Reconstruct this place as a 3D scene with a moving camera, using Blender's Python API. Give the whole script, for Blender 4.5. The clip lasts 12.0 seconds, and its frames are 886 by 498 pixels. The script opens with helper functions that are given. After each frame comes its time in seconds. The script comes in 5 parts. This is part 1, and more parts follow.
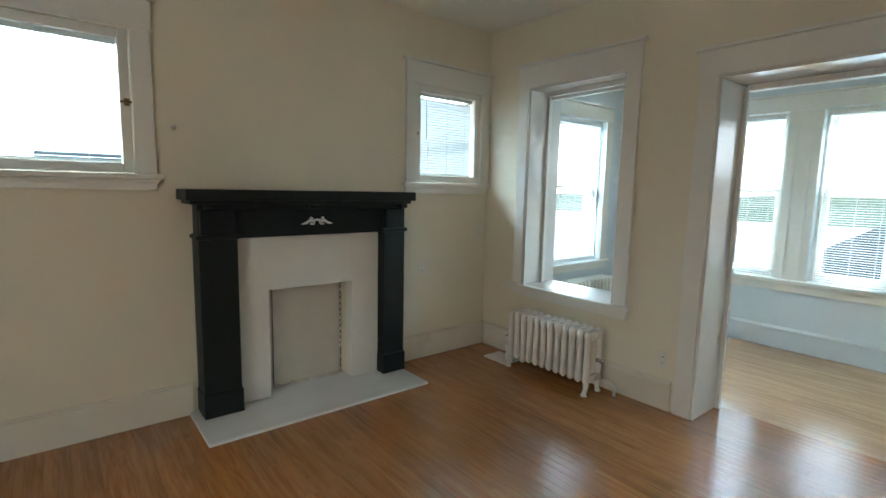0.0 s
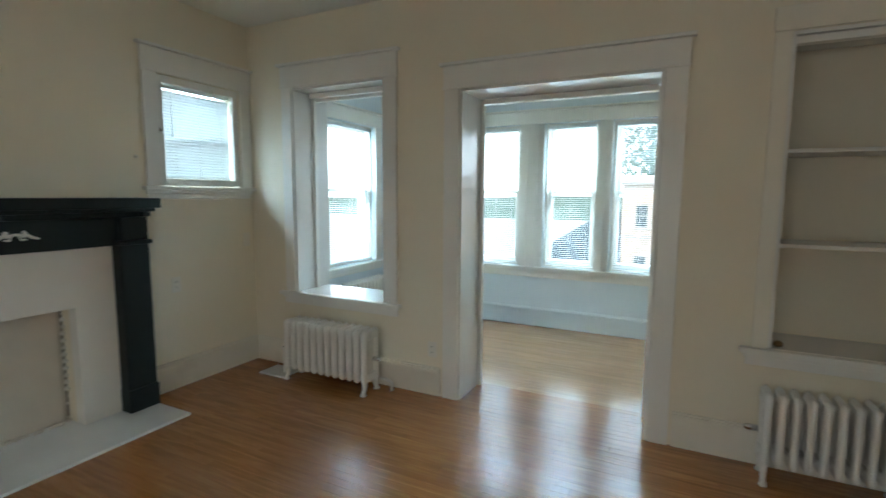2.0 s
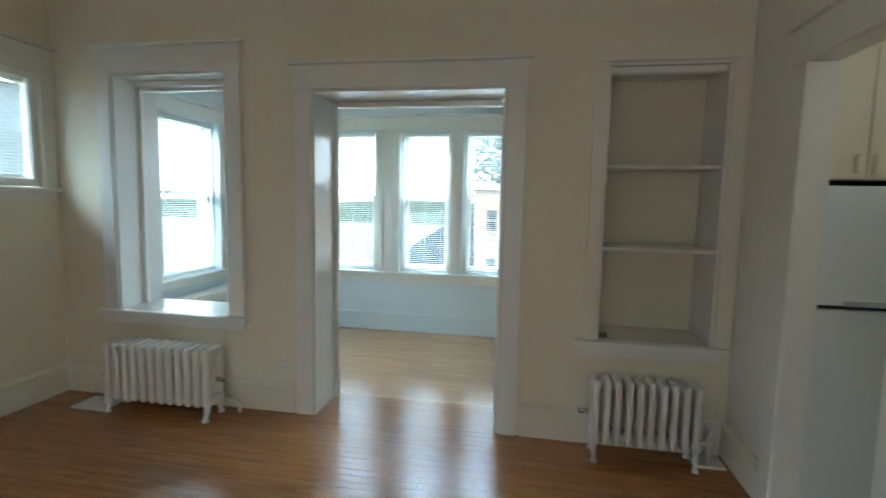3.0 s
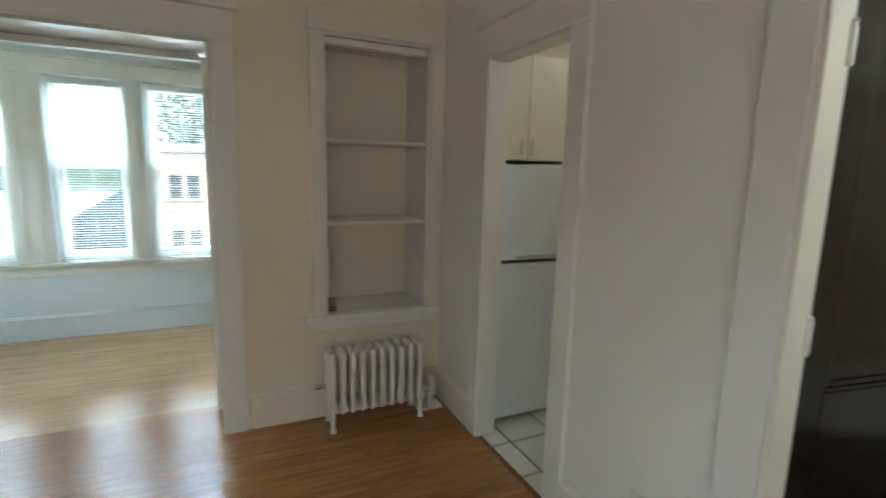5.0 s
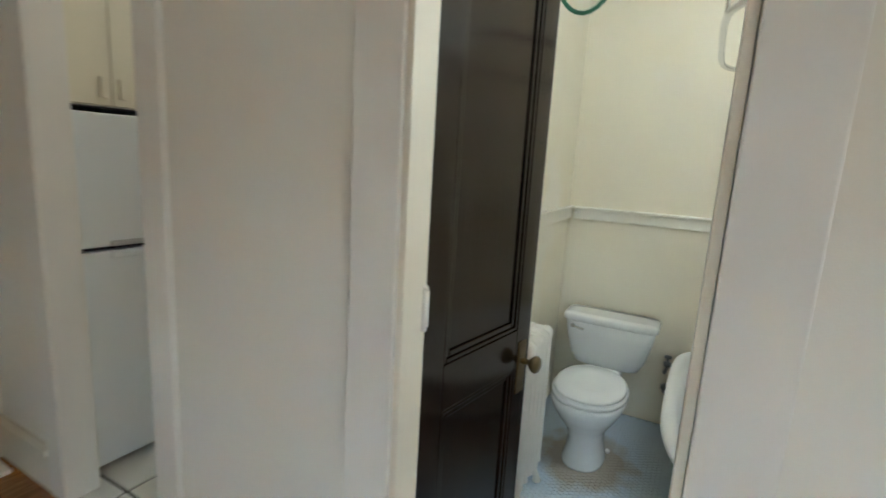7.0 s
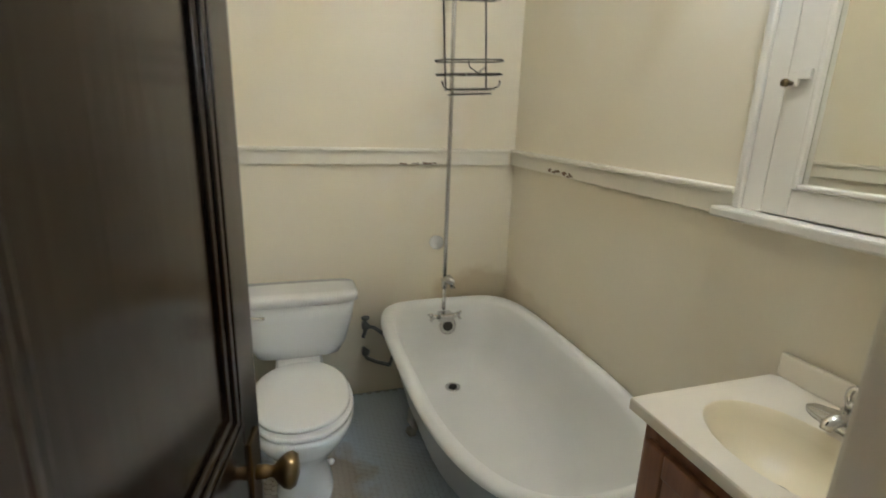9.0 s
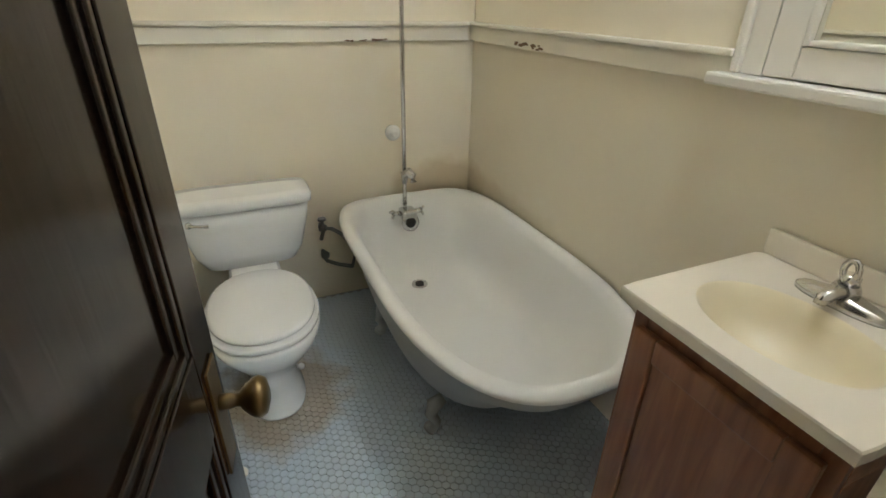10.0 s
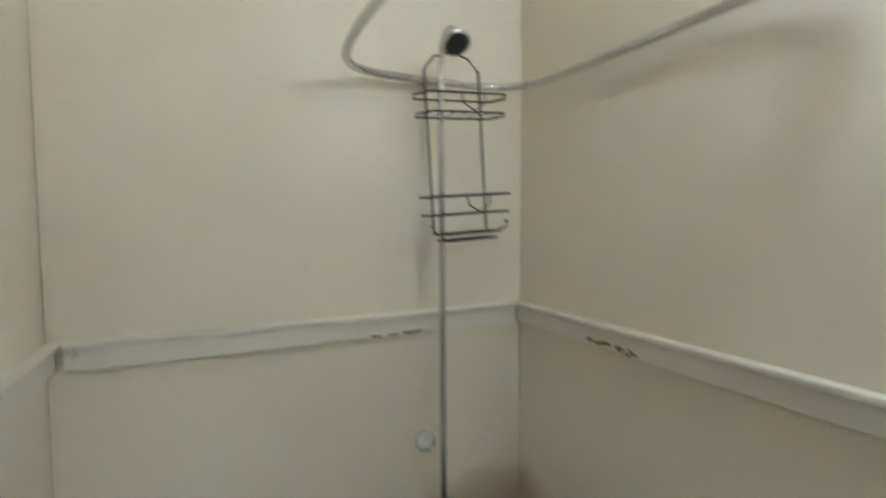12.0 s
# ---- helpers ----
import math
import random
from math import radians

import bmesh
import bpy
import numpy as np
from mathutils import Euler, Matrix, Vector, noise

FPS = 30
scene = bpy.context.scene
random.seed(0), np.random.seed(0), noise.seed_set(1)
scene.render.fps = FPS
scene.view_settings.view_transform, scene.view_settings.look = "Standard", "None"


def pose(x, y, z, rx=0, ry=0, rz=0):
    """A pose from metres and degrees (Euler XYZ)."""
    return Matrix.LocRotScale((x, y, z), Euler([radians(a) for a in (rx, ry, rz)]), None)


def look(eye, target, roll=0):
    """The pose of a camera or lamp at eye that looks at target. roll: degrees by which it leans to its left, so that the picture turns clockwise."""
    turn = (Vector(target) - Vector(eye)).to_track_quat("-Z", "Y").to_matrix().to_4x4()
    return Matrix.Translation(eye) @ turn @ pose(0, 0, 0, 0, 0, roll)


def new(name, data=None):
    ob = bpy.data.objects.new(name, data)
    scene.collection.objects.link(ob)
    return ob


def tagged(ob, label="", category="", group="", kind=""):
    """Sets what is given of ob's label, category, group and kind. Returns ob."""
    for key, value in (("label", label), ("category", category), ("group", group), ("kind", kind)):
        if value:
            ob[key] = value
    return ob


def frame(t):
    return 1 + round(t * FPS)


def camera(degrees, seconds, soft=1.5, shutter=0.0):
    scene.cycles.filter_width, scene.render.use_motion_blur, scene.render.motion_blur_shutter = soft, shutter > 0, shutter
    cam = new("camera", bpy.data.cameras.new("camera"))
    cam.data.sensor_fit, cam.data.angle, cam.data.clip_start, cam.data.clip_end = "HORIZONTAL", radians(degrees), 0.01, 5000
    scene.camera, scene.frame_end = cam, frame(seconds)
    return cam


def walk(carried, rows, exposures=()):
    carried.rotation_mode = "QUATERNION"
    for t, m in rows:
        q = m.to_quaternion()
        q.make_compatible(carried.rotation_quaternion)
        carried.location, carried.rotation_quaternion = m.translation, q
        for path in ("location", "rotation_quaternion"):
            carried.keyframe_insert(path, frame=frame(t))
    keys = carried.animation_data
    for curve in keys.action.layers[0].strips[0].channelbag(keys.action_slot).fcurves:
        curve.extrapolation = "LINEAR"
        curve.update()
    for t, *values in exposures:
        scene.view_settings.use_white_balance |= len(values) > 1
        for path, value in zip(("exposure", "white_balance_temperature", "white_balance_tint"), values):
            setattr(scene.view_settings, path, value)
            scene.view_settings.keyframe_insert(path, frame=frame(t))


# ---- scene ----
cam = camera(84.9, 12.0, shutter=0.5)
PATH = [
    (0, (0.426, -0.601, 1.475), (-1.118, 0.646, 1.226), 1.2),
    (0.5, (0.423, -0.572, 1.483), (-1.059, 0.748, 1.238), 0.9),
    (1, (0.475, -0.543, 1.492), (-0.865, 0.924, 1.266), 0.5),
    (1.5, (0.48, -0.514, 1.473), (-0.632, 1.133, 1.251), 0.2),
    (2, (0.509, -0.48, 1.471), (-0.378, 1.299, 1.25), 0.4),
    (2.5, (0.528, -0.47, 1.471), (-0.108, 1.415, 1.266), 0.8),
    (3, (0.52, -0.439, 1.483), (0.176, 1.522, 1.287), 1.2),
    (5, (0.388, -0.317, 1.544), (1.217, 1.475, 1.228), 1.5),
    (5.5, (0.393, -0.318, 1.542), (1.54, 1.291, 1.233), 1.6),
    (6, (0.478, -0.317, 1.526), (1.875, 1.077, 1.202), 2.1),
    (6.5, (0.665, -0.267, 1.504), (2.254, 0.9, 1.168), 3.3),
    (7, (0.847, -0.146, 1.481), (2.582, 0.78, 1.12), 3.3),
    (9, (1.609, 0.244, 1.396), (3.446, -0.347, 0.871), 2.0),
    (9.5, (1.712, 0.245, 1.364), (3.438, -0.468, 0.649), 1.7),
    (10, (1.741, 0.241, 1.338), (3.362, -0.486, 0.421), 1.2),
    (10.5, (1.751, 0.229, 1.339), (3.358, -0.556, 0.444), 0.3),
    (11, (1.81, 0.18, 1.385), (3.491, -0.682, 0.728), -0.3),
    (11.5, (1.987, 0.052, 1.445), (3.758, -0.812, 1.106), -1.8),
    (12, (2.345, 0.208, 1.555), (4.145, -0.655, 1.436), -0.3),
]
walk(cam, [(t, look(eye, aim, lean)) for t, eye, aim, lean in PATH],
     exposures=[(0.0, 0.78, 5600, 5), (3.0, 0.60, 5300, 2), (5.0, 0.80, 5600, 3), (6.0, 1.2, 6250, 7), (6.5, 1.22, 5700, 6), (7.0, 1.12, 5550, 5), (9.0, 1.0, 6150, 12), (10.5, 1.15, 6200, 12), (11.5, 0.95, 6150, 12), (12.0, 0.65, 5600, 12)])

# ---- light ----
world = bpy.data.worlds.new("sky")
scene.world = world
world.use_nodes = True
wn = world.node_tree
sky = wn.nodes.new("ShaderNodeTexSky")
sky.sky_type, sky.sun_disc = "NISHITA", False
sky.sun_elevation, sky.sun_rotation = radians(48), radians(160)
sky.dust_density, sky.air_density = 9.0, 1.0
wn.links.new(sky.outputs[0], wn.nodes["Background"].inputs[0])
wn.nodes["Background"].inputs[1].default_value = 0.15
sun_data = bpy.data.lights.new("sun", "SUN")
sun_data.energy, sun_data.angle, sun_data.color = 1.5, radians(12), (1, 0.97, 0.92)
sun = new("sun", sun_data)
sun.matrix_world = look((0, -20, 22), (0, 0, 0))


def area_lamp(name, eye, aim, sx, sy, watts, colour):
    d = bpy.data.lights.new(name, "AREA")
    d.shape, d.size, d.size_y, d.energy, d.color = "RECTANGLE", sx, sy, watts, colour
    o = new(name, d)
    o.matrix_world = look(eye, aim)
    return o


YS_OPEN = -2.46
YBS_LAMP = -0.835
SKYBLUE = (0.72, 0.90, 1.0)
# daylight of the open sky above each north and west window
area_lamp("sky_light_north", (-0.65, 6.1, 3.3), (-0.65, 3.6, 0.6), 3.0, 1.4, 1300, SKYBLUE)
area_lamp("sky_light_sunroom_west", (-4.2, 3.9, 3.0), (-2.0, 3.8, 0.9), 1.6, 1.2, 300, SKYBLUE)
area_lamp("sky_light_west", (-5.2, 0.2, 3.5), (-1.5, 0.2, 1.0), 4.2, 2.0, 700, SKYBLUE)
# fill lamp in an added opening behind the camera, brightens the living room walls
area_lamp("fill_light_south", (-0.2, YS_OPEN, 1.5), (-0.2, 0.0, 1.3), 1.9, 1.4, 6.3, (1.0, 0.95, 0.87))


def bulb(name, x, y, z, watts, colour, size=0.07):
    d = bpy.data.lights.new(name, "POINT")
    d.energy, d.color, d.shadow_soft_size = watts, colour, size
    o = new(name, d)
    o.location = (x, y, z)
    return o


bulb("bath_bulb", 2.30, YBS_LAMP + 0.26, 2.40, 10, (0.90, 0.96, 1.0), 0.06)
bulb("kitchen_bulb", 2.9, 1.45, 2.5, 4, (1.0, 0.95, 0.86))


# ---- materials ----
def material(name, colour, rough=0.5, vary=0.06, scale=3.0, fine=60.0, bump=0.1, metal=0.0, coat=0.0, stain=None, stain_at=0.62, spec=0.5, island=0.0):
    m = bpy.data.materials.new(name)
    m.use_nodes = True
    nt = m.node_tree
    N, L = nt.nodes, nt.links
    b = N["Principled BSDF"]
    co = N.new("ShaderNodeTexCoord")
    n1, n2 = N.new("ShaderNodeTexNoise"), N.new("ShaderNodeTexNoise")
    n1.inputs["Scale"].default_value, n1.inputs["Detail"].default_value = scale, 5
    n2.inputs["Scale"].default_value, n2.inputs["Detail"].default_value = fine, 3
    L.new(co.outputs["Object"], n1.inputs["Vector"])
    L.new(co.outputs["Object"], n2.inputs["Vector"])
    mix = N.new("ShaderNodeMix")
    mix.data_type = "RGBA"
    mix.inputs["A"].default_value = (*[max(0, c * (1 - vary)) for c in colour], 1)
    mix.inputs["B"].default_value = (*[min(1, c * (1 + vary)) for c in colour], 1)
    L.new(n1.outputs["Fac"], mix.inputs["Factor"])
    out = mix.outputs["Result"]
    if stain:
        n3 = N.new("ShaderNodeTexNoise")
        n3.inputs["Scale"].default_value, n3.inputs["Detail"].default_value = scale * 0.8, 6
        mp = N.new("ShaderNodeMapping")
        mp.inputs["Location"].default_value = (3.1, 7.7, 1.3)
        L.new(co.outputs["Object"], mp.inputs["Vector"])
        L.new(mp.outputs["Vector"], n3.inputs["Vector"])
        r = N.new("ShaderNodeMapRange")
        r.inputs["From Min"].default_value, r.inputs["From Max"].default_value = stain_at, stain_at + 0.12
        L.new(n3.outputs["Fac"], r.inputs["Value"])
        mx = N.new("ShaderNodeMix")
        mx.data_type = "RGBA"
        mx.inputs["B"].default_value = (*stain, 1)
        L.new(out, mx.inputs["A"])
        L.new(r.outputs["Result"], mx.inputs["Factor"])
        out = mx.outputs["Result"]
    if island:
        oi = N.new("ShaderNodeObjectInfo")
        hv = N.new("ShaderNodeHueSaturation")
        mr = N.new("ShaderNodeMapRange")
        mr.inputs["To Min"].default_value, mr.inputs["To Max"].default_value = 1 - island, 1 + island
        L.new(oi.outputs["Random"], mr.inputs["Value"])
        L.new(mr.outputs["Result"], hv.inputs["Value"])
        L.new(out, hv.inputs["Color"])
        out = hv.outputs["Color"]
    L.new(out, b.inputs["Base Color"])
    rr = N.new("ShaderNodeMapRange")
    rr.inputs["To Min"].default_value, rr.inputs["To Max"].default_value = max(0.02, rough * 0.8), min(1, rough * 1.2)
    L.new(n1.outputs["Fac"], rr.inputs["Value"])
    L.new(rr.outputs["Result"], b.inputs["Roughness"])
    b.inputs["Metallic"].default_value = metal
    b.inputs["Coat Weight"].default_value = coat
    b.inputs["Coat Roughness"].default_value = 0.12
    b.inputs["Specular IOR Level"].default_value = spec
    if bump:
        bp = N.new("ShaderNodeBump")
        bp.inputs["Strength"].default_value, bp.inputs["Distance"].default_value = bump, 0.004
        L.new(n2.outputs["Fac"], bp.inputs["Height"])
        L.new(bp.outputs["Normal"], b.inputs["Normal"])
    return m


def wood(name, dark, light, axis, rough=0.3, coat=0.0, stretch=14.0, vary=0.16, grain=9.0, use_random=True):
    """Grain runs along axis."""
    m = bpy.data.materials.new(name)
    m.use_nodes = True
    nt = m.node_tree
    N, L = nt.nodes, nt.links
    b = N["Principled BSDF"]
    co, mp = N.new("ShaderNodeTexCoord"), N.new("ShaderNodeMapping")
    sc = [stretch] * 3
    sc[axis] = 0.9
    mp.inputs["Scale"].default_value = sc
    L.new(co.outputs["Object"], mp.inputs["Vector"])
    oi = N.new("ShaderNodeObjectInfo")
    off = N.new("ShaderNodeVectorMath")
    off.operation = "SCALE"
    off.inputs[0].default_value = (31, 17, 23)
    L.new(oi.outputs["Random"], off.inputs["Scale"])
    add = N.new("ShaderNodeVectorMath")
    L.new(mp.outputs["Vector"], add.inputs[0])
    L.new(off.outputs["Vector"], add.inputs[1])
    n1 = N.new("ShaderNodeTexNoise")
    n1.inputs["Scale"].default_value, n1.inputs["Detail"].default_value, n1.inputs["Distortion"].default_value = grain * 0.35, 8, 0.8
    L.new(add.outputs["Vector"], n1.inputs["Vector"])
    n2 = N.new("ShaderNodeTexNoise")
    n2.inputs["Scale"].default_value, n2.inputs["Detail"].default_value = 1.3, 4
    L.new(co.outputs["Object"], n2.inputs["Vector"])
    ramp = N.new("ShaderNodeMapRange")
    ramp.inputs["From Min"].default_value, ramp.inputs["From Max"].default_value = 0.32, 0.68
    L.new(n1.outputs["Fac"], ramp.inputs["Value"])
    mix = N.new("ShaderNodeMix")
    mix.data_type = "RGBA"
    mix.inputs["A"].default_value, mix.inputs["B"].default_value = (*dark, 1), (*light, 1)
    L.new(ramp.outputs["Result"], mix.inputs["Factor"])
    hv, mr = N.new("ShaderNodeHueSaturation"), N.new("ShaderNodeMapRange")
    mr.inputs["To Min"].default_value, mr.inputs["To Max"].default_value = 1 - vary, 1 + vary
    L.new(oi.outputs["Random"], mr.inputs["Value"])
    L.new(mr.outputs["Result"], hv.inputs["Value"])
    L.new(mix.outputs["Result"], hv.inputs["Color"])
    L.new(hv.outputs["Color"], b.inputs["Base Color"])
    rr = N.new("ShaderNodeMapRange")
    rr.inputs["To Min"].default_value, rr.inputs["To Max"].default_value = rough * 0.75, rough * 1.3
    L.new(n2.outputs["Fac"], rr.inputs["Value"])
    L.new(rr.outputs["Result"], b.inputs["Roughness"])
    b.inputs["Coat Weight"].default_value, b.inputs["Coat Roughness"].default_value = coat, 0.15
    bp = N.new("ShaderNodeBump")
    bp.inputs["Strength"].default_value, bp.inputs["Distance"].default_value = 0.12, 0.003
    L.new(n1.outputs["Fac"], bp.inputs["Height"])
    L.new(bp.outputs["Normal"], b.inputs["Normal"])
    return m


CREAM = material("cream wall paint", (0.80, 0.715, 0.545), 0.62, 0.035, 1.4, 220, 0.10)
BATHCREAM = material("bathroom wall paint", (0.84, 0.762, 0.60), 0.42, 0.05, 1.8, 160, 0.12, stain=(0.86, 0.81, 0.70), stain_at=0.57)
RAILPAINT = material("bathroom rail paint", (0.85, 0.80, 0.69), 0.3, 0.04, 5, 80, 0.12)
PALECREAM = material("pale cream wall paint", (0.82, 0.775, 0.675), 0.55, 0.035, 1.4, 220, 0.10)
SUNPAINT = material("pale sunroom paint", (0.72, 0.76, 0.77), 0.55, 0.03, 1.4, 220, 0.08)
CEILING = material("ceiling paint", (0.80, 0.76, 0.66), 0.8, 0.03, 2, 200, 0.1)
TRIM = material("white trim paint", (0.81, 0.77, 0.69), 0.32, 0.03, 4, 90, 0.06)
GLOSSTRIM = material("glossy white lining paint", (0.81, 0.775, 0.71), 0.17, 0.03, 4, 60, 0.05, coat=0.3)
CREAMTRIM = material("cream baseboard paint", (0.80, 0.735, 0.60), 0.35, 0.05, 3, 90, 0.08, stain=(0.70, 0.63, 0.50), stain_at=0.66)
CASTIRON = material("painted cast iron", (0.80, 0.76, 0.68), 0.35, 0.06, 14, 120, 0.18, stain=(0.5, 0.42, 0.3), stain_at=0.74)
BLACK = material("black paint", (0.012, 0.016, 0.015), 0.5, 0.2, 6, 90, 0.08, spec=0.3)
SURROUND = material("painted masonry", (0.80, 0.76, 0.68), 0.5, 0.05, 6, 70, 0.22)
SOOT = material("worn painted board", (0.66, 0.60, 0.50), 0.6, 0.08, 7, 60, 0.25, stain=(0.3, 0.26, 0.2), stain_at=0.70)
HEARTH = material("pale hearth slab", (0.70, 0.69, 0.65), 0.35, 0.08, 5, 60, 0.12)
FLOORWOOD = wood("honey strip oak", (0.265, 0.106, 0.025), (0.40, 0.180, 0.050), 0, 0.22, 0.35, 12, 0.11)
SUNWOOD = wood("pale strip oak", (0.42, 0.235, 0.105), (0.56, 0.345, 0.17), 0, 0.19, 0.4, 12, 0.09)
SUBFLOOR = material("dark joint", (0.17, 0.072, 0.025), 0.8, 0.2, 6, 40, 0)
DARKWOOD = wood("dark varnished door wood", (0.007, 0.0045, 0.003), (0.019, 0.009, 0.005), 2, 0.15, 0.2, 16, 0.1)
DARKWOOD.node_tree.nodes["Principled BSDF"].inputs["Specular IOR Level"].default_value = 0.35
OAK = wood("stained oak cabinet", (0.17, 0.063, 0.025), (0.31, 0.13, 0.055), 2, 0.36, 0.1, 10, 0.1)
PORCELAIN = material("white porcelain", (0.84, 0.83, 0.80), 0.12, 0.02, 5, 40, 0.0, coat=0.5)
ENAMEL = material("tub enamel", (0.82, 0.81, 0.77), 0.34, 0.04, 4, 60, 0.03, coat=0.0, stain=(0.7, 0.64, 0.52), stain_at=0.7)
TUBOUT = material("grey painted iron", (0.42, 0.42, 0.40), 0.5, 0.1, 8, 80, 0.2)
MARBLE = material("cultured marble", (0.80, 0.73, 0.605), 0.18, 0.03, 5, 50, 0.02, coat=0.4)
BASIN = material("yellowed basin", (0.79, 0.70, 0.50), 0.3, 0.03, 5, 50, 0.02, coat=0.4)
CHROME = material("chrome", (0.62, 0.61, 0.60), 0.2, 0.05, 20, 60, 0, metal=1)
BRASS = material("aged brass", (0.20, 0.145, 0.075), 0.3, 0.25, 30, 80, 0.08, metal=1)
DULLMETAL = material("dull grey metal", (0.22, 0.22, 0.21), 0.4, 0.2, 30, 80, 0.1, metal=0.8)
DARKMETAL = material("dark bronze wire", (0.07, 0.06, 0.05), 0.4, 0.2, 40, 80, 0.1, metal=0.8)
APPLIANCE = material("white appliance enamel", (0.78, 0.80, 0.80), 0.34, 0.02, 4, 240, 0.07)
GREYPLASTIC = material("grey plastic", (0.45, 0.45, 0.44), 0.4, 0.05, 10, 80, 0.05)
GASKET = material("black gasket", (0.02, 0.02, 0.02), 0.6, 0.1, 10, 80, 0)
CABINET = material("cream cabinet laminate", (0.78, 0.72, 0.56), 0.4, 0.03, 3, 120, 0.05)
PLASTIC = material("ivory plastic", (0.78, 0.73, 0.62), 0.35, 0.03, 10, 80, 0.03)
DARKHOLE = material("dark slot", (0.03, 0.025, 0.02), 0.7, 0.1, 10, 80, 0)
SLAT = material("white blind slat", (0.80, 0.80, 0.78), 0.4, 0.02, 10, 80, 0)
# thin slats let a little daylight through
sn = SLAT.node_tree
st, sm = sn.nodes.new("ShaderNodeBsdfTranslucent"), sn.nodes.new("ShaderNodeMixShader")
st.inputs["Color"].default_value = (0.80, 0.82, 0.82, 1)
sm.inputs["Fac"].default_value = 0.08
sn.links.new(sn.nodes["Principled BSDF"].outputs[0], sm.inputs[1])
sn.links.new(st.outputs[0], sm.inputs[2])
sn.links.new(sm.outputs[0], sn.nodes["Material Output"].inputs[0])
HEX = material("white hexagonal tile", (0.60, 0.68, 0.75), 0.22, 0.05, 30, 90, 0.03, coat=0.2, island=0.05, stain=(0.55, 0.54, 0.48), stain_at=0.70)
GROUT = material("grey grout", (0.36, 0.38, 0.40), 0.8, 0.15, 8, 90, 0.1, stain=(0.27, 0.21, 0.13), stain_at=0.66)
KTILE = material("white kitchen tile", (0.74, 0.71, 0.63), 0.25, 0.04, 6, 60, 0.04, coat=0.2, island=0.03)
KGROUT = material("dark kitchen grout", (0.05, 0.035, 0.025), 0.8, 0.15, 8, 90, 0.1)
GREEN = material("green cable sheath", (0.03, 0.13, 0.07), 0.4, 0.1, 10, 80, 0)
ASPHALT = material("asphalt lot", (0.34, 0.33, 0.31), 0.9, 0.1, 0.15, 3, 0.1)
BRICK = material("buff brick", (0.56, 0.46, 0.37), 0.85, 0.1, 0.8, 8, 0.1)
STONE = material("pale stone band", (0.45, 0.42, 0.37), 0.8, 0.08, 0.8, 8, 0.1)
ROOFDARK = material("dark shingle roof", (0.07, 0.09, 0.10), 0.9, 0.15, 1.5, 9, 0.1)
LEAF = material("tree leaves", (0.08, 0.13, 0.065), 0.6, 0.3, 1.2, 9, 0.1)
BARK = material("bark", (0.12, 0.09, 0.06), 0.9, 0.2, 3, 20, 0.3)
HILL = material("far wooded hills", (0.12, 0.17, 0.13), 0.95, 0.3, 0.03, 0.4, 0)
DARKGLASS = material("far window glass", (0.10, 0.125, 0.13), 0.1, 0.1, 2, 9, 0)
FLAKE = material("bare brown wood", (0.22, 0.14, 0.085), 0.8, 0.3, 30, 90, 0.2)
OUTWALL = material("white shed siding", (0.62, 0.62, 0.60), 0.8, 0.05, 1, 9, 0.05)

CLOUD = bpy.data.materials.new("bright overcast cloud")
CLOUD.use_nodes = True
cl = CLOUD.node_tree.nodes["Principled BSDF"]
cl.inputs["Base Color"].default_value = (0.8, 0.8, 0.8, 1)
cl.inputs["Emission Color"].default_value, cl.inputs["Emission Strength"].default_value = (0.93, 0.98, 1.0, 1), 1.8

GLASS = bpy.data.materials.new("window glass")
GLASS.use_nodes = True
gb = GLASS.node_tree.nodes["Principled BSDF"]
gb.inputs["Transmission Weight"].default_value, gb.inputs["Roughness"].default_value, gb.inputs["IOR"].default_value = 1.0, 0.0, 1.05
gb.inputs["Base Color"].default_value = (0.97, 1.0, 0.99, 1)
MIRROR = bpy.data.materials.new("old mirror")
MIRROR.use_nodes = True
mb = MIRROR.node_tree.nodes["Principled BSDF"]
mb.inputs["Metallic"].default_value, mb.inputs["Roughness"].default_value = 1.0, 0.015
mb.inputs["Base Color"].default_value = (0.86, 0.86, 0.80, 1)


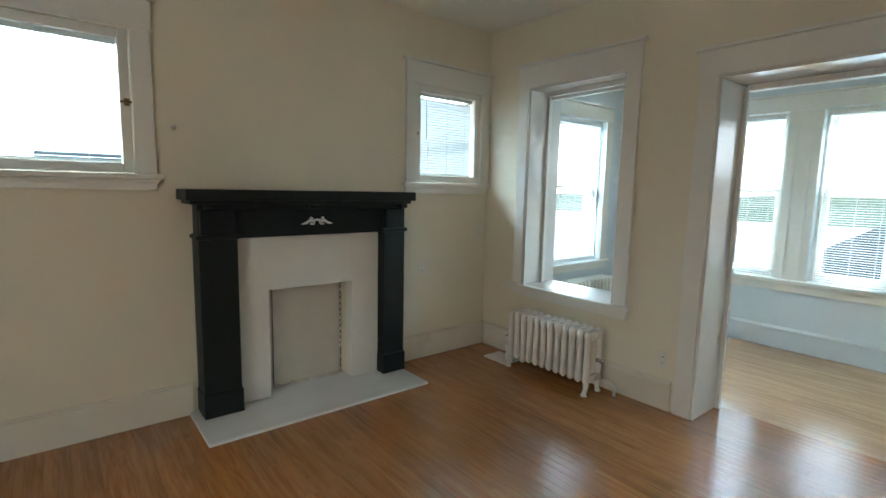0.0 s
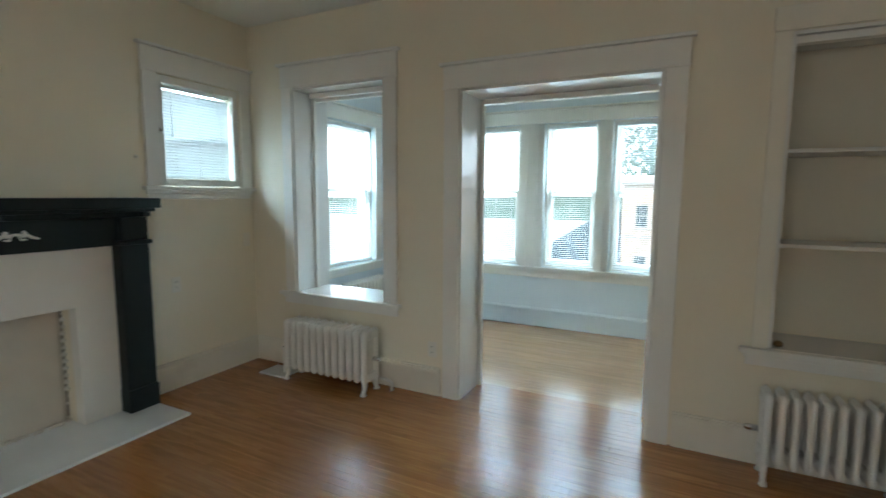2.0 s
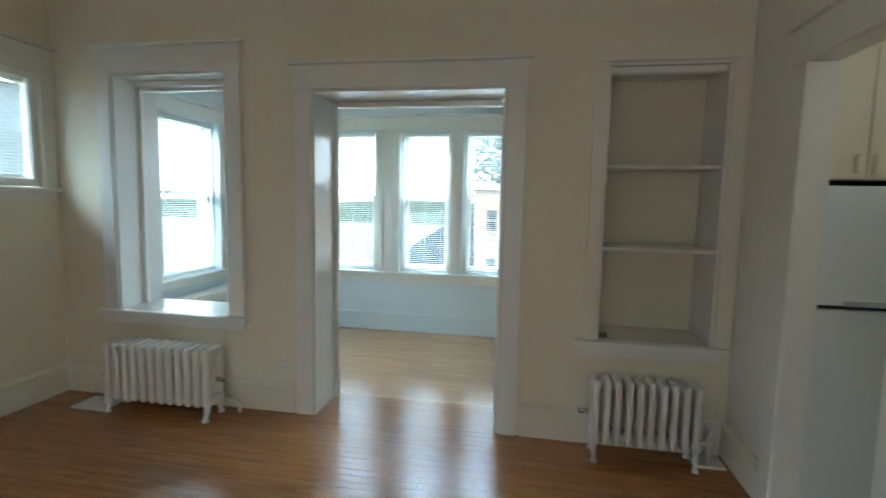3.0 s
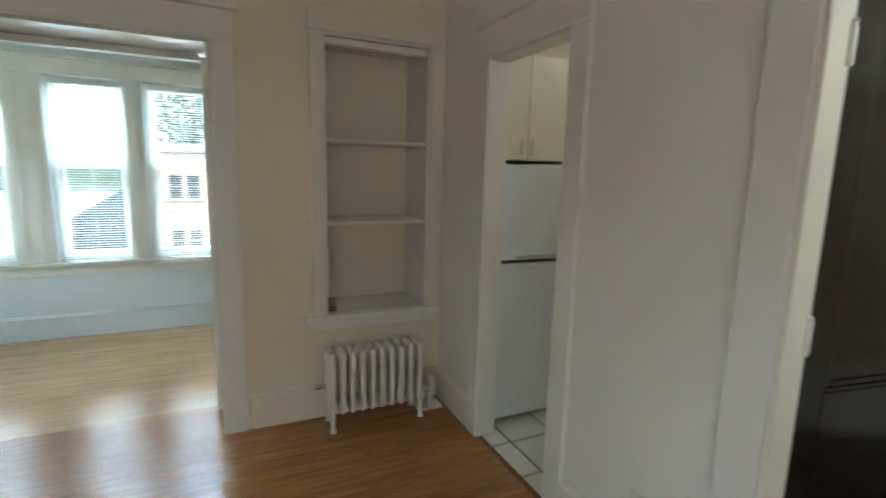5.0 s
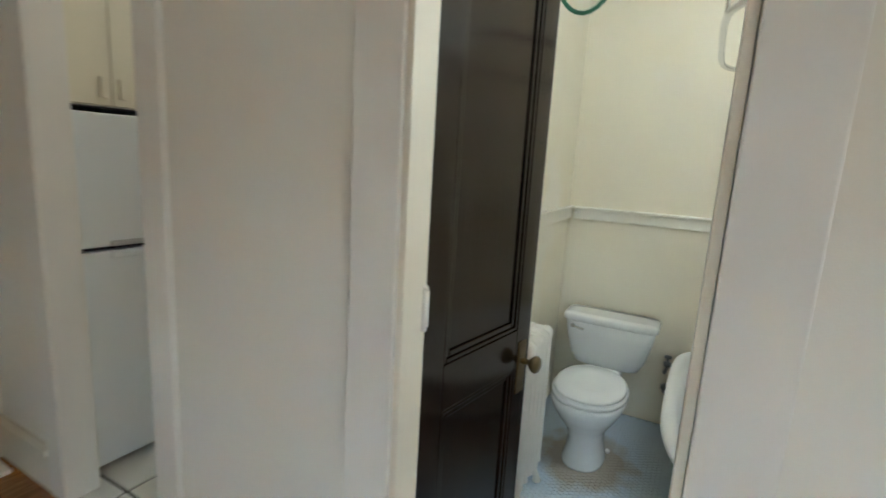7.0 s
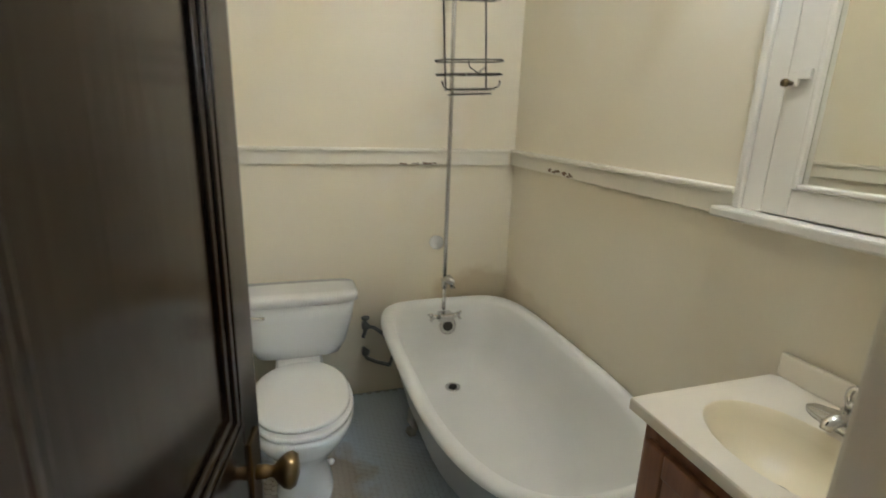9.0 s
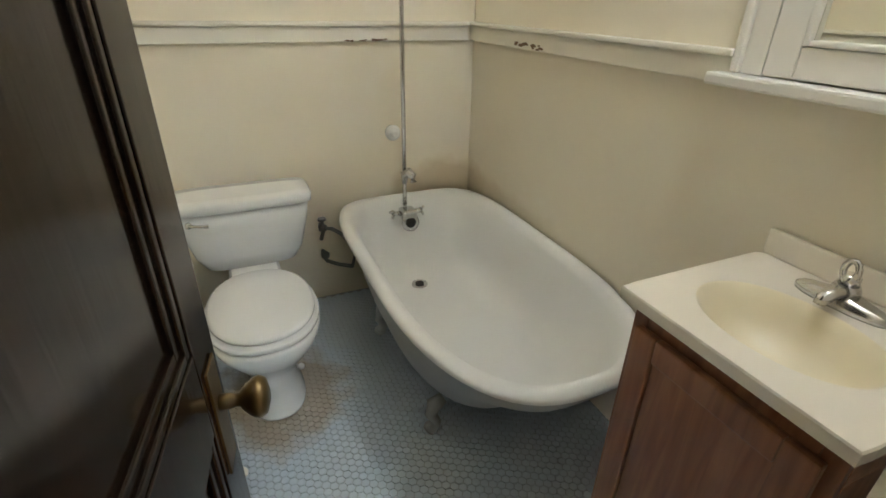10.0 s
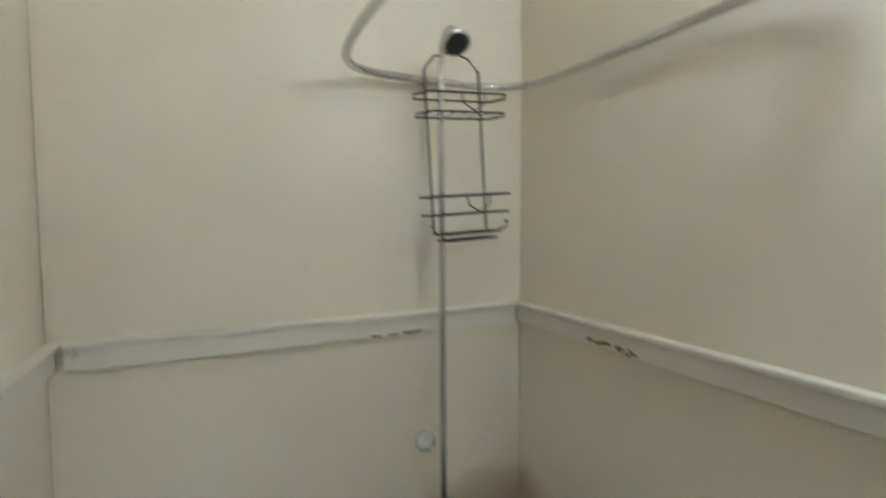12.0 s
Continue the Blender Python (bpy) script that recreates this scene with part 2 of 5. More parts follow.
def ring_stain(m, cx, cy, rx, ry, colour, cz=0.0, rz=1.0, strength=0.75):
    """Rusty dirt spread round one spot."""
    N, L = m.node_tree.nodes, m.node_tree.links
    b = N["Principled BSDF"]
    old = b.inputs["Base Color"].links[0].from_socket
    g, mp, ln, nz = N.new("ShaderNodeNewGeometry"), N.new("ShaderNodeMapping"), N.new("ShaderNodeVectorMath"), N.new("ShaderNodeTexNoise")
    mp.vector_type = "TEXTURE"
    mp.inputs["Location"].default_value, mp.inputs["Scale"].default_value = (cx, cy, cz), (rx, ry, rz)
    ln.operation = "LENGTH"
    nz.inputs["Scale"].default_value = 9
    L.new(g.outputs["Position"], mp.inputs["Vector"])
    L.new(g.outputs["Position"], nz.inputs["Vector"])
    L.new(mp.outputs["Vector"], ln.inputs[0])
    ad = N.new("ShaderNodeMath")
    L.new(ln.outputs["Value"], ad.inputs[0])
    L.new(nz.outputs["Fac"], ad.inputs[1])
    r = N.new("ShaderNodeMapRange")
    r.inputs["From Min"].default_value, r.inputs["From Max"].default_value = 1.85, 1.35
    r.inputs["To Max"].default_value = strength
    L.new(ad.outputs["Value"], r.inputs["Value"])
    mx = N.new("ShaderNodeMix")
    mx.data_type = "RGBA"
    mx.inputs["B"].default_value = (*colour, 1)
    L.new(old, mx.inputs["A"])
    L.new(r.outputs["Result"], mx.inputs["Factor"])
    L.new(mx.outputs["Result"], b.inputs["Base Color"])


ring_stain(HEX, 3.24, 0.235, 0.24, 0.20, (0.40, 0.29, 0.16))
ring_stain(GROUT, 3.25, 0.235, 0.24, 0.20, (0.16, 0.09, 0.035))
ring_stain(BATHCREAM, 3.85, -0.70, 0.16, 0.22, (0.58, 0.45, 0.27), 0.50, 0.13, 0.6)
ring_stain(BATHCREAM, 3.60, -0.835, 0.5, 0.1, (0.70, 0.60, 0.43), 0.50, 0.08, 0.5)

# ---- building helpers ----
def box(bm, x0, x1, y0, y1, z0, z1, bev=0.0, seg=2):
    b = bmesh.new()
    bmesh.ops.create_cube(b, size=1)
    for v in b.verts:
        v.co = Vector(((x0 + x1) / 2 + v.co.x * (x1 - x0), (y0 + y1) / 2 + v.co.y * (y1 - y0), (z0 + z1) / 2 + v.co.z * (z1 - z0)))
    if bev:
        bmesh.ops.bevel(b, geom=b.edges[:], offset=bev, segments=seg, affect="EDGES", profile=0.6)
    join(bm, b)
    return bm


def join(bm, b):
    me = bpy.data.meshes.new("tmp")
    b.to_mesh(me)
    b.free()
    bm.from_mesh(me)
    bpy.data.meshes.remove(me)


def loft(bm, rings, cap0=True, cap1=True, closed=False):
    rows = [[bm.verts.new(p) for p in r] for r in rings]
    n = len(rows[0])
    pairs = list(zip(rows, rows[1:])) + ([(rows[-1], rows[0])] if closed else [])
    for a, b in pairs:
        for i in range(n):
            f = bm.faces.new((a[i], a[(i + 1) % n], b[(i + 1) % n], b[i]))
            f.smooth = True
    if cap0 and not closed:
        bm.faces.new(rows[0][::-1])
    if cap1 and not closed:
        bm.faces.new(rows[-1])
    return bm


def tube(bm, pts, r, n=10, closed=False):
    pts = [Vector(p) for p in pts]
    rings, up = [], Vector((0.31, 0.22, 0.92)).normalized()
    m = len(pts)
    for i, p in enumerate(pts):
        a = pts[(i - 1) % m] if (closed or i) else p
        b = pts[(i + 1) % m] if (closed or i < m - 1) else p
        d = (b - a).normalized()
        u = d.cross(up)
        if u.length < 0.05:
            u = d.cross(Vector((1, 0, 0)))
        u.normalize()
        w = d.cross(u)
        rr = r[i] if isinstance(r, (list, tuple)) else r
        rings.append([p + rr * (math.cos(k * math.tau / n) * u + math.sin(k * math.tau / n) * w) for k in range(n)])
    return loft(bm, rings, closed=closed)


def lathe(bm, prof, m=None, n=20):
    """prof: (radius, height) pairs round the local z axis; m places it."""
    m = m or Matrix()
    return loft(bm, [[m @ Vector((r * math.cos(k * math.tau / n), r * math.sin(k * math.tau / n), h)) for k in range(n)] for r, h in prof])


def superring(cx, cy, z, ax, ay, e=2.0, n=40, tip=0.0):
    out = []
    for k in range(n):
        a = k * math.tau / n
        c, s = math.cos(a), math.sin(a)
        out.append(Vector((cx + ax * math.copysign(abs(c) ** (2 / e), c), cy + ay * math.copysign(abs(s) ** (2 / e), s) * (1 + tip * c), z)))
    return out


def mesh_from(name, bm, mat):
    bmesh.ops.recalc_face_normals(bm, faces=bm.faces[:])
    me = bpy.data.meshes.new(name)
    bm.to_mesh(me)
    bm.free()
    me.materials.append(mat)
    return me


def part(name, bm, mat, parent, label=""):
    ob = new(name, mesh_from(name, bm, mat))
    ob.parent = parent
    if label:
        tagged(ob, label)
    return ob


def thing(name, x, y, z, label, category, group="", kind="", rz=0):
    e = new(name)
    e.matrix_world = pose(x, y, z, 0, 0, rz)
    return tagged(e, label, category, group, kind)


def solo(name, bm, mat, label, category, group="", kind=""):
    return tagged(new(name, mesh_from(name, bm, mat)), label, category, group, kind)


def structure(name, bm, mat, label="", category=""):
    return solo(name, bm, mat, label, category, "", "structure")


def wall(name, along, a0, a1, t0, t1, z0, z1, holes, mat, label):
    """A wall along x or y from a0 to a1, between t0 and t1 across, with holes (a0, a1, z0, z1)."""
    bm = bmesh.new()
    cuts_a = sorted({a0, a1, *[h[0] for h in holes], *[h[1] for h in holes]})
    cuts_z = sorted({z0, z1, *[h[2] for h in holes], *[h[3] for h in holes]})
    ia, iz = len(cuts_a) - 1, len(cuts_z) - 1
    solid = [[not any(h[0] <= (cuts_a[i] + cuts_a[i + 1]) / 2 <= h[1] and h[2] <= (cuts_z[j] + cuts_z[j + 1]) / 2 <= h[3] for h in holes) for j in range(iz)] for i in range(ia)]
    seen = {}

    def V(i, j, t):
        key = (i, j, t)
        if key not in seen:
            a, z = cuts_a[i], cuts_z[j]
            seen[key] = bm.verts.new((a, t, z) if along == "x" else (t, a, z))
        return seen[key]

    def full(i, j):
        return 0 <= i < ia and 0 <= j < iz and solid[i][j]

    for i in range(ia):
        for j in range(iz):
            if not solid[i][j]:
                continue
            for t in (t0, t1):
                bm.faces.new((V(i, j, t), V(i + 1, j, t), V(i + 1, j + 1, t), V(i, j + 1, t)))
            for di, dj, p, q in ((-1, 0, (i, j), (i, j + 1)), (1, 0, (i + 1, j), (i + 1, j + 1)), (0, -1, (i, j), (i + 1, j)), (0, 1, (i, j + 1), (i + 1, j + 1))):
                if not full(i + di, j + dj):
                    bm.faces.new((V(*p, t0), V(*q, t0), V(*q, t1), V(*p, t1)))
    return structure(name, bm, mat, label, "wall")


# ---- the building's shell ----
XW, XE, YN, YS = -2.88, 1.715, 2.583, -2.4       # living room
CZ = 2.86
SUNY0, SUNY1, SUNW, SUNE = 2.96, 4.82, -2.75, 1.9  # sunroom
XB, YBN, YBS = 3.85, 0.590, -0.835                # bathroom
XJ = 1.835                                        # far face of the partition
WIN1 = (-1.36, -0.215, 1.52, 2.315)               # y range and z range, west wall
WIN2 = (1.755, 2.47, 1.52, 2.315)
SW = (3.42, 4.26, 0.70, 2.24)                     # sunroom west window
NW = [(-1.75, -1.17), (-0.90, -0.33), (-0.19, 0.39)]  # north windows, x ranges
NZ = (0.68, 2.25)

wall("wall_west", "y", YS, SUNY0 - 0.002, XW - 0.28, XW, 0, CZ, [WIN1, WIN2, (0.50, 1.118, 0.0, 0.77)], CREAM, "cream painted plaster wall with fireplace")
wall("wall_north", "x", XW, XJ, YN, SUNY0, 0, CZ, [(-0.8925, 0.37, 0.0, 2.185), (-2.39, -1.50, 0.635, 2.32), (0.945, 1.615, 0.645, 2.305)], CREAM, "cream plaster wall with wide cased opening")
wall("wall_east", "y", YS, YN - 0.002, XE, XJ, 0, CZ, [(1.330, 2.012, 0.0, 2.145), (-0.178, 0.42, 0.0, 2.13)], PALECREAM, "pale cream plaster partition with two doorways")
# closing wall out of view; its opening is added for the fill lamp
wall("wall_south", "x", XW, XE - 0.002, YS - 0.12, YS - 0.002, 0, CZ, [(-1.2, 0.8, 0.75, 2.25)], CREAM, "plain cream plaster wall")
bm = bmesh.new()
box(bm, XW - 0.28, XB + 0.1, YS - 0.12, SUNY1 + 0.25, CZ + 0.002, CZ + 0.15)
structure("ceiling", bm, CEILING, "off-white plaster ceiling", "ceiling")
bm = bmesh.new()
box(bm, 0.85, 1.80, SUNY0 + 0.002, SUNY0 + 0.04, 0.5, 2.45)
structure("wall_niche_back", bm, CREAM, "cream back wall of shelf niche", "wall")

wall("wall_sunroom_north", "x", SUNW - 0.25, SUNE, SUNY1, SUNY1 + 0.22, 0, CZ, [(a, b, NZ[0], NZ[1]) for a, b in NW], SUNPAINT, "sunroom wall with a row of windows")
wall("wall_sunroom_west", "y", SUNY0 + 0.002, SUNY1 - 0.002, SUNW - 0.25, SUNW, 0, CZ, [SW], SUNPAINT, "sunroom side wall with one window")
wall("wall_sunroom_east", "y", SUNY0 + 0.002, SUNY1 + 0.22, SUNE + 0.002, SUNE + 0.15, 0, CZ, [], SUNPAINT, "plain sunroom side wall")
wall("wall_kitchen_north", "x", XJ + 0.002, XB + 0.1, 2.76, 2.88, 0, CZ, [], CREAM, "cream kitchen wall behind fridge")
wall("wall_kitchen_east", "y", YBN + 0.142, 2.758, XB, XB + 0.1, 0, CZ, [], CREAM, "plain cream kitchen wall")
wall("wall_bath_north", "x", XJ + 0.002, XB + 0.1, YBN, YBN + 0.14, 0, CZ, [], BATHCREAM, "cream bathroom wall with chair rail")
wall("wall_bath_east", "y", YBS, YBN - 0.002, XB, XB + 0.1, 0, CZ, [], BATHCREAM, "cream bathroom wall behind toilet and tub")
wall("wall_bath_south", "x", XJ + 0.002, XB + 0.1, YBS - 0.14, YBS - 0.002, 0, CZ, [(1.99, 2.43, 1.22, 1.95)], BATHCREAM, "cream bathroom wall beside tub")


def floor_base(name, x0, x1, y0, y1, top, mat, label):
    b = bmesh.new()
    box(b, x0, x1, y0, y1, -0.25, top)
    return structure(name, b, mat, label, "floor")


floor_main = floor_base("floor", XW - 0.28, XJ - 0.02, YS - 0.12, 2.80, -0.014, SUBFLOOR, "honey oak strip floor, polished")
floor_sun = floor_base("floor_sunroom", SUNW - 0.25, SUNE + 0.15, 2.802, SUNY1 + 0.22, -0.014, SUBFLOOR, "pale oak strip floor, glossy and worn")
floor_kitchen = floor_base("floor_kitchen", XJ - 0.018, XB + 0.1, YBN + 0.14, 2.80, -0.012, KGROUT, "white square tile floor with dark grout")
floor_bath = floor_base("floor_bath", XJ - 0.018, XB + 0.1, YBS - 0.14, YBN + 0.138, -0.004, GROUT, "small white hexagonal tile floor with brown stains")


# ---- baseboards ----
def baseboard(along, a0, a1, face, side, paint=None, h=0.215):
    """A board with a moulded cap on a wall's face; side is the way into the room."""
    bm = bmesh.new()
    for t, z0, z1, bv in ((0.018, 0.0, h - 0.045, 0.002), (0.03, h - 0.045, h - 0.012, 0.008), (0.022, h - 0.012, h, 0.004)):
        lo, hi = sorted((face + side * 0.001, face + side * t))
        if along == "x":
            box(bm, a0, a1, lo, hi, z0 + 0.001, z1, bv)
        else:
            box(bm, lo, hi, a0, a1, z0 + 0.001, z1, bv)
    return structure("baseboard", bm, paint or CREAMTRIM, "painted moulded baseboard", "baseboard")


baseboard("y", 1.56, YN - 0.001, XW, 1)
baseboard("y", YS, 0.03, XW, 1)
baseboard("x", XW + 0.032, -1.03, YN, -1)
baseboard("x", 0.505, XE - 0.032, YN, -1)
baseboard("y", 2.115, YN - 0.001, XE, -1)
baseboard("y", 0.565, 1.22, XE, -1)
baseboard("y", YS, -0.315, XE, -1)
baseboard("x", SUNW + 0.03, SUNE, SUNY1, -1, SUNPAINT)
baseboard("y", SUNY0 + 0.01, SUNY1 - 0.03, SUNW, 1, SUNPAINT)
baseboard("x", SUNW + 0.03, -1.03, SUNY0, 1, SUNPAINT)


# ---- casings and window joinery ----
def casing(name, along, a0, a1, z0, z1, face, side, w, head_h, label, cap=True, legs_to=None, paint=None):
    """Flat boards round an opening with a taller head board and a small cap."""
    e = thing(name, 0, 0, 0, label, "trim", "", "structure")

    def board(nm, p0, p1, q0, q1, t0, t1, bev=0.004):
        lo, hi = sorted((face + side * t0, face + side * t1))
        b = bmesh.new()
        box(b, *((p0, p1, lo, hi) if along == "x" else (lo, hi, p0, p1)), q0, q1, bev)
        part(nm, b, paint or TRIM, e)

    lz = z0 if legs_to is None else legs_to
    board("side_board", a0 - w, a0, lz, z1, 0.001, 0.022)
    board("side_board", a1, a1 + w, lz, z1, 0.001, 0.022)
    board("head_board", a0 - w - 0.006, a1 + w + 0.006, z1 + 0.001, z1 + head_h, 0.001, 0.026)
    if cap:
        board("head_cap", a0 - w - 0.03, a1 + w + 0.03, z1 + head_h + 0.001, z1 + head_h + 0.022, 0.001, 0.05, 0.006)
        board("head_bead", a0 - w - 0.012, a1 + w + 0.012, z1 - 0.004, z1 + 0.010, 0.0265, 0.034, 0.003)
    return e


def lining(name, along, a0, a1, z0, z1, t0, t1, bottom, label, paint=None):
    """Smooth painted boards inside an opening."""
    e = thing(name, 0, 0, 0, label, "trim", "", "structure")

    def board(nm, p0, p1, q0, q1, bev=0.003):
        b = bmesh.new()
        box(b, *((p0, p1, t0, t1) if along == "x" else (t0, t1, p0, p1)), q0, q1, bev)
        part(nm, b, paint or GLOSSTRIM, e)

    board("jamb", a0 + 0.001, a0 + 0.019, z0 + (0.02 if bottom else 0.0), z1 - 0.02)
    board("jamb", a1 - 0.019, a1 - 0.001, z0 + (0.02 if bottom else 0.0), z1 - 0.02)
    board("head_lining", a0 + 0.001, a1 - 0.001, z1 - 0.019, z1 - 0.001)
    if bottom:
        board("ledge", a0 + 0.001, a1 - 0.001, z0 + 0.001, z0 + 0.019)
    return e


def sill(name, along, a0, a1, z, face, side, depth, label, apron=0.07):
    e = thing(name, 0, 0, 0, label, "sill", "", "structure")
    for nm, p0, p1, q0, q1, t in (("sill_board", a0, a1, z - 0.028, z, depth), ("apron", a0 + 0.03, a1 - 0.03, z - 0.03 - apron, z - 0.029, 0.02), ("apron_bead", a0 + 0.02, a1 - 0.02, z - 0.052, z - 0.0285, 0.034)):
        lo, hi = sorted((face + side * 0.001, face + side * t))
        b = bmesh.new()
        box(b, *((p0, p1, lo, hi) if along == "x" else (lo, hi, p0, p1)), q0, q1, 0.005)
        part(nm, b, TRIM, e)
    return e


# wide opening to the sunroom
casing("door_casing_sunroom", "x", -0.8925, 0.37, 0.001, 2.185, YN, -1, 0.115, 0.15, "white painted flat casing round wide opening")
lining("door_lining_sunroom", "x", -0.8925, 0.37, 0.001, 2.185, YN - 0.012, SUNY0 + 0.012, False, "glossy white painted opening lining")
b = bmesh.new()
box(b, -0.87, -0.845, 2.90, 2.93, 0.001, 2.15, 0.003)
box(b, 0.322, 0.347, 2.90, 2.93, 0.001, 2.15, 0.003)
box(b, -0.843, 0.32, 2.87, 2.93, 2.125, 2.162, 0.003)
structure("trim_door_stop", b, TRIM, "white painted door stop strips", "trim")
# pass-through window to the sunroom
casing("window_casing_pass", "x", -2.39, -1.50, 0.66, 2.32, YN, -1, 0.105, 0.17, "white flat casing round pass-through opening")
lining("window_lining_pass", "x", -2.39, -1.50, 0.635, 2.32, YN - 0.012, SUNY0 + 0.012, True, "glossy white deep reveal of pass-through")
sill("window_sill_pass", "x", -2.54, -1.36, 0.655, YN, -1, 0.06, "white moulded sill under pass-through")
b = bmesh.new()
box(b, -2.369, -2.345, 2.78, 2.82, 0.656, 2.299, 0.003)
box(b, -1.545, -1.521, 2.78, 2.82, 0.656, 2.299, 0.003)
box(b, -2.343, -1.547, 2.72, 2.76, 2.26, 2.299, 0.003)
box(b, -2.343, -1.547, 2.80, 2.84, 2.245, 2.299, 0.003)
structure("trim_pass_stops", b, TRIM, "white sash stop strips in pass-through", "trim")
# shelf niche
casing("casing_niche", "x", 0.945, 1.615, 0.66, 2.305, YN, -1, 0.075, 0.12, "cream painted casing round shelf niche", cap=False, paint=CREAMTRIM)
lining("lining_niche", "x", 0.945, 1.615, 0.645, 2.305, YN - 0.004, SUNY0 - 0.002, True, "cream painted inside of shelf niche")
sill("sill_niche", "x", 0.815, 1.69, 0.662, YN, -1, 0.055, "white moulded sill under shelf niche")
b = bmesh.new()
box(b, 0.964, 1.596, 2.60, 2.66, 2.245, 2.284, 0.008)
structure("trim_niche_head", b, TRIM, "moulded strip under niche head", "trim")
# kitchen and bathroom doorways
casing("door_casing_kitchen", "y", 1.342, 1.995, 0.001, 2.13, XE, -1, 0.115, 0.16, "white flat casing round kitchen doorway")
lining("door_lining_kitchen", "y", 1.330, 2.012, 0.001, 2.145, XE - 0.012, XJ - 0.01, False, "white painted kitchen door jambs")
casing("door_casing_bath", "y", -0.178, 0.42, 0.001, 2.13, XE, -1, 0.125, 0.16, "white flat casing round bathroom doorway")
lining("door_lining_bath", "y", -0.178, 0.42, 0.001, 2.13, XE - 0.012, XJ - 0.01, False, "cream painted bathroom door jambs", CREAMTRIM)
b = bmesh.new()
box(b, XE + 0.001, XE + 0.026, 1.351, 1.99, -0.012, 0.005, 0.003)
structure("trim_threshold_kitchen", b, SUBFLOOR, "dark worn oak threshold strip", "threshold")
b = bmesh.new()
box(b, XE + 0.001, XJ + 0.01, -0.157, 0.40, -0.012, 0.010, 0.004)
structure("trim_threshold_bath", b, HEARTH, "pale stone bathroom threshold", "threshold")


def double_hung(name, m, w, h, label, sash_t=0.035):
    """Two sashes in a frame; local x across, z up, y outward; origin at the opening's lower corner."""
    e = new(name)
    e.matrix_world = m
    tagged(e, label, "window", "", "structure")
    mid = h * 0.53
    b = bmesh.new()
    for x0, x1, z0, z1 in ((0.002, 0.03, 0.002, h - 0.002), (w - 0.03, w - 0.002, 0.002, h - 0.002), (0.03, w - 0.03, h - 0.03, h - 0.002), (0.03, w - 0.03, 0.002, 0.022)):
        box(b, x0, x1, 0.03, 0.16, z0, z1, 0.002)
    part("window_frame", b, TRIM, e)
    for nm, z0, z1, y in (("lower_sash", 0.023, mid + 0.018, 0.06), ("upper_sash", mid - 0.018, h - 0.031, 0.105)):
        b = bmesh.new()
        s = 0.045
        for x0, x1, q0, q1 in ((0.031, 0.031 + s, z0, z1), (w - 0.031 - s, w - 0.031, z0, z1), (0.031 + s, w - 0.031 - s, z0, z0 + (0.06 if nm == "lower_sash" else 0.036)), (0.031 + s, w - 0.031 - s, z1 - 0.036, z1)):
            box(b, x0, x1, y, y + sash_t, q0, q1, 0.003)
        so = part(nm, b, TRIM, e)
        g = bmesh.new()
        box(g, 0.031 + s - 0.004, w - 0.031 - s + 0.004, y + 0.015, y + 0.019, z0 + 0.03, z1 - 0.03)
        p = part("pane", g, GLASS, so)
        p.visible_shadow = False
    return e


def blind(name, m, w, h, pitch, tilt, label, slat_w=0.025, cords=True):
    e = new(name)
    e.matrix_world = m
    tagged(e, label, "blind", "window blinds")
    b = bmesh.new()
    box(b, 0.004, w - 0.004, -0.016, 0.016, h - 0.03, h - 0.002, 0.003)
    part("head_rail", b, SLAT, e)
    b = bmesh.new()
    box(b, 0.006, w - 0.006, -0.013, 0.013, 0.006, 0.02, 0.003)
    part("bottom_rail", b, SLAT, e)
    b = bmesh.new()
    hw = slat_w / 2
    pr = [(-hw, -0.0012), (-hw * 0.4, 0.0008), (hw * 0.4, 0.0008), (hw, -0.0012)]
    top = [[b.verts.new((x, y, z + dz)) for y, z in pr] for x in (0.006, w - 0.006) for dz in (0.0, -0.0007)]
    for i in range(3):
        b.faces.new((top[0][i], top[2][i], top[2][i + 1], top[0][i + 1]))
        b.faces.new((top[1][i], top[1][i + 1], top[3][i + 1], top[3][i]))
    b.faces.new((top[0][0], top[1][0], top[3][0], top[2][0]))
    b.faces.new((top[0][3], top[2][3], top[3][3], top[1][3]))
    me = mesh_from("slat", b, SLAT)
    n = int((h - 0.068) / pitch) + 1
    for i in range(n):
        s = new("slat", me)
        s.parent = e
        s.matrix_basis = pose(0, 0, 0.032 + i * pitch, tilt + random.uniform(-2, 2), 0, 0)
    if cords:
        for x in (w * 0.15, w * 0.5, w * 0.85) if w > 0.45 else (w * 0.2, w * 0.8):
            b = bmesh.new()
            for y in (-hw - 0.0005, hw + 0.0005):
                tube(b, [(x, y, 0.02), (x, y, h - 0.03)], 0.0009, 4)
            part("ladder_cord", b, SLAT, e)
        b = bmesh.new()
        tube(b, [(w * 0.1, -0.022, h - 0.04), (w * 0.1, -0.024, h * 0.45)], 0.003, 6)
        part("tilt_wand", b, SLAT, e)
    return e


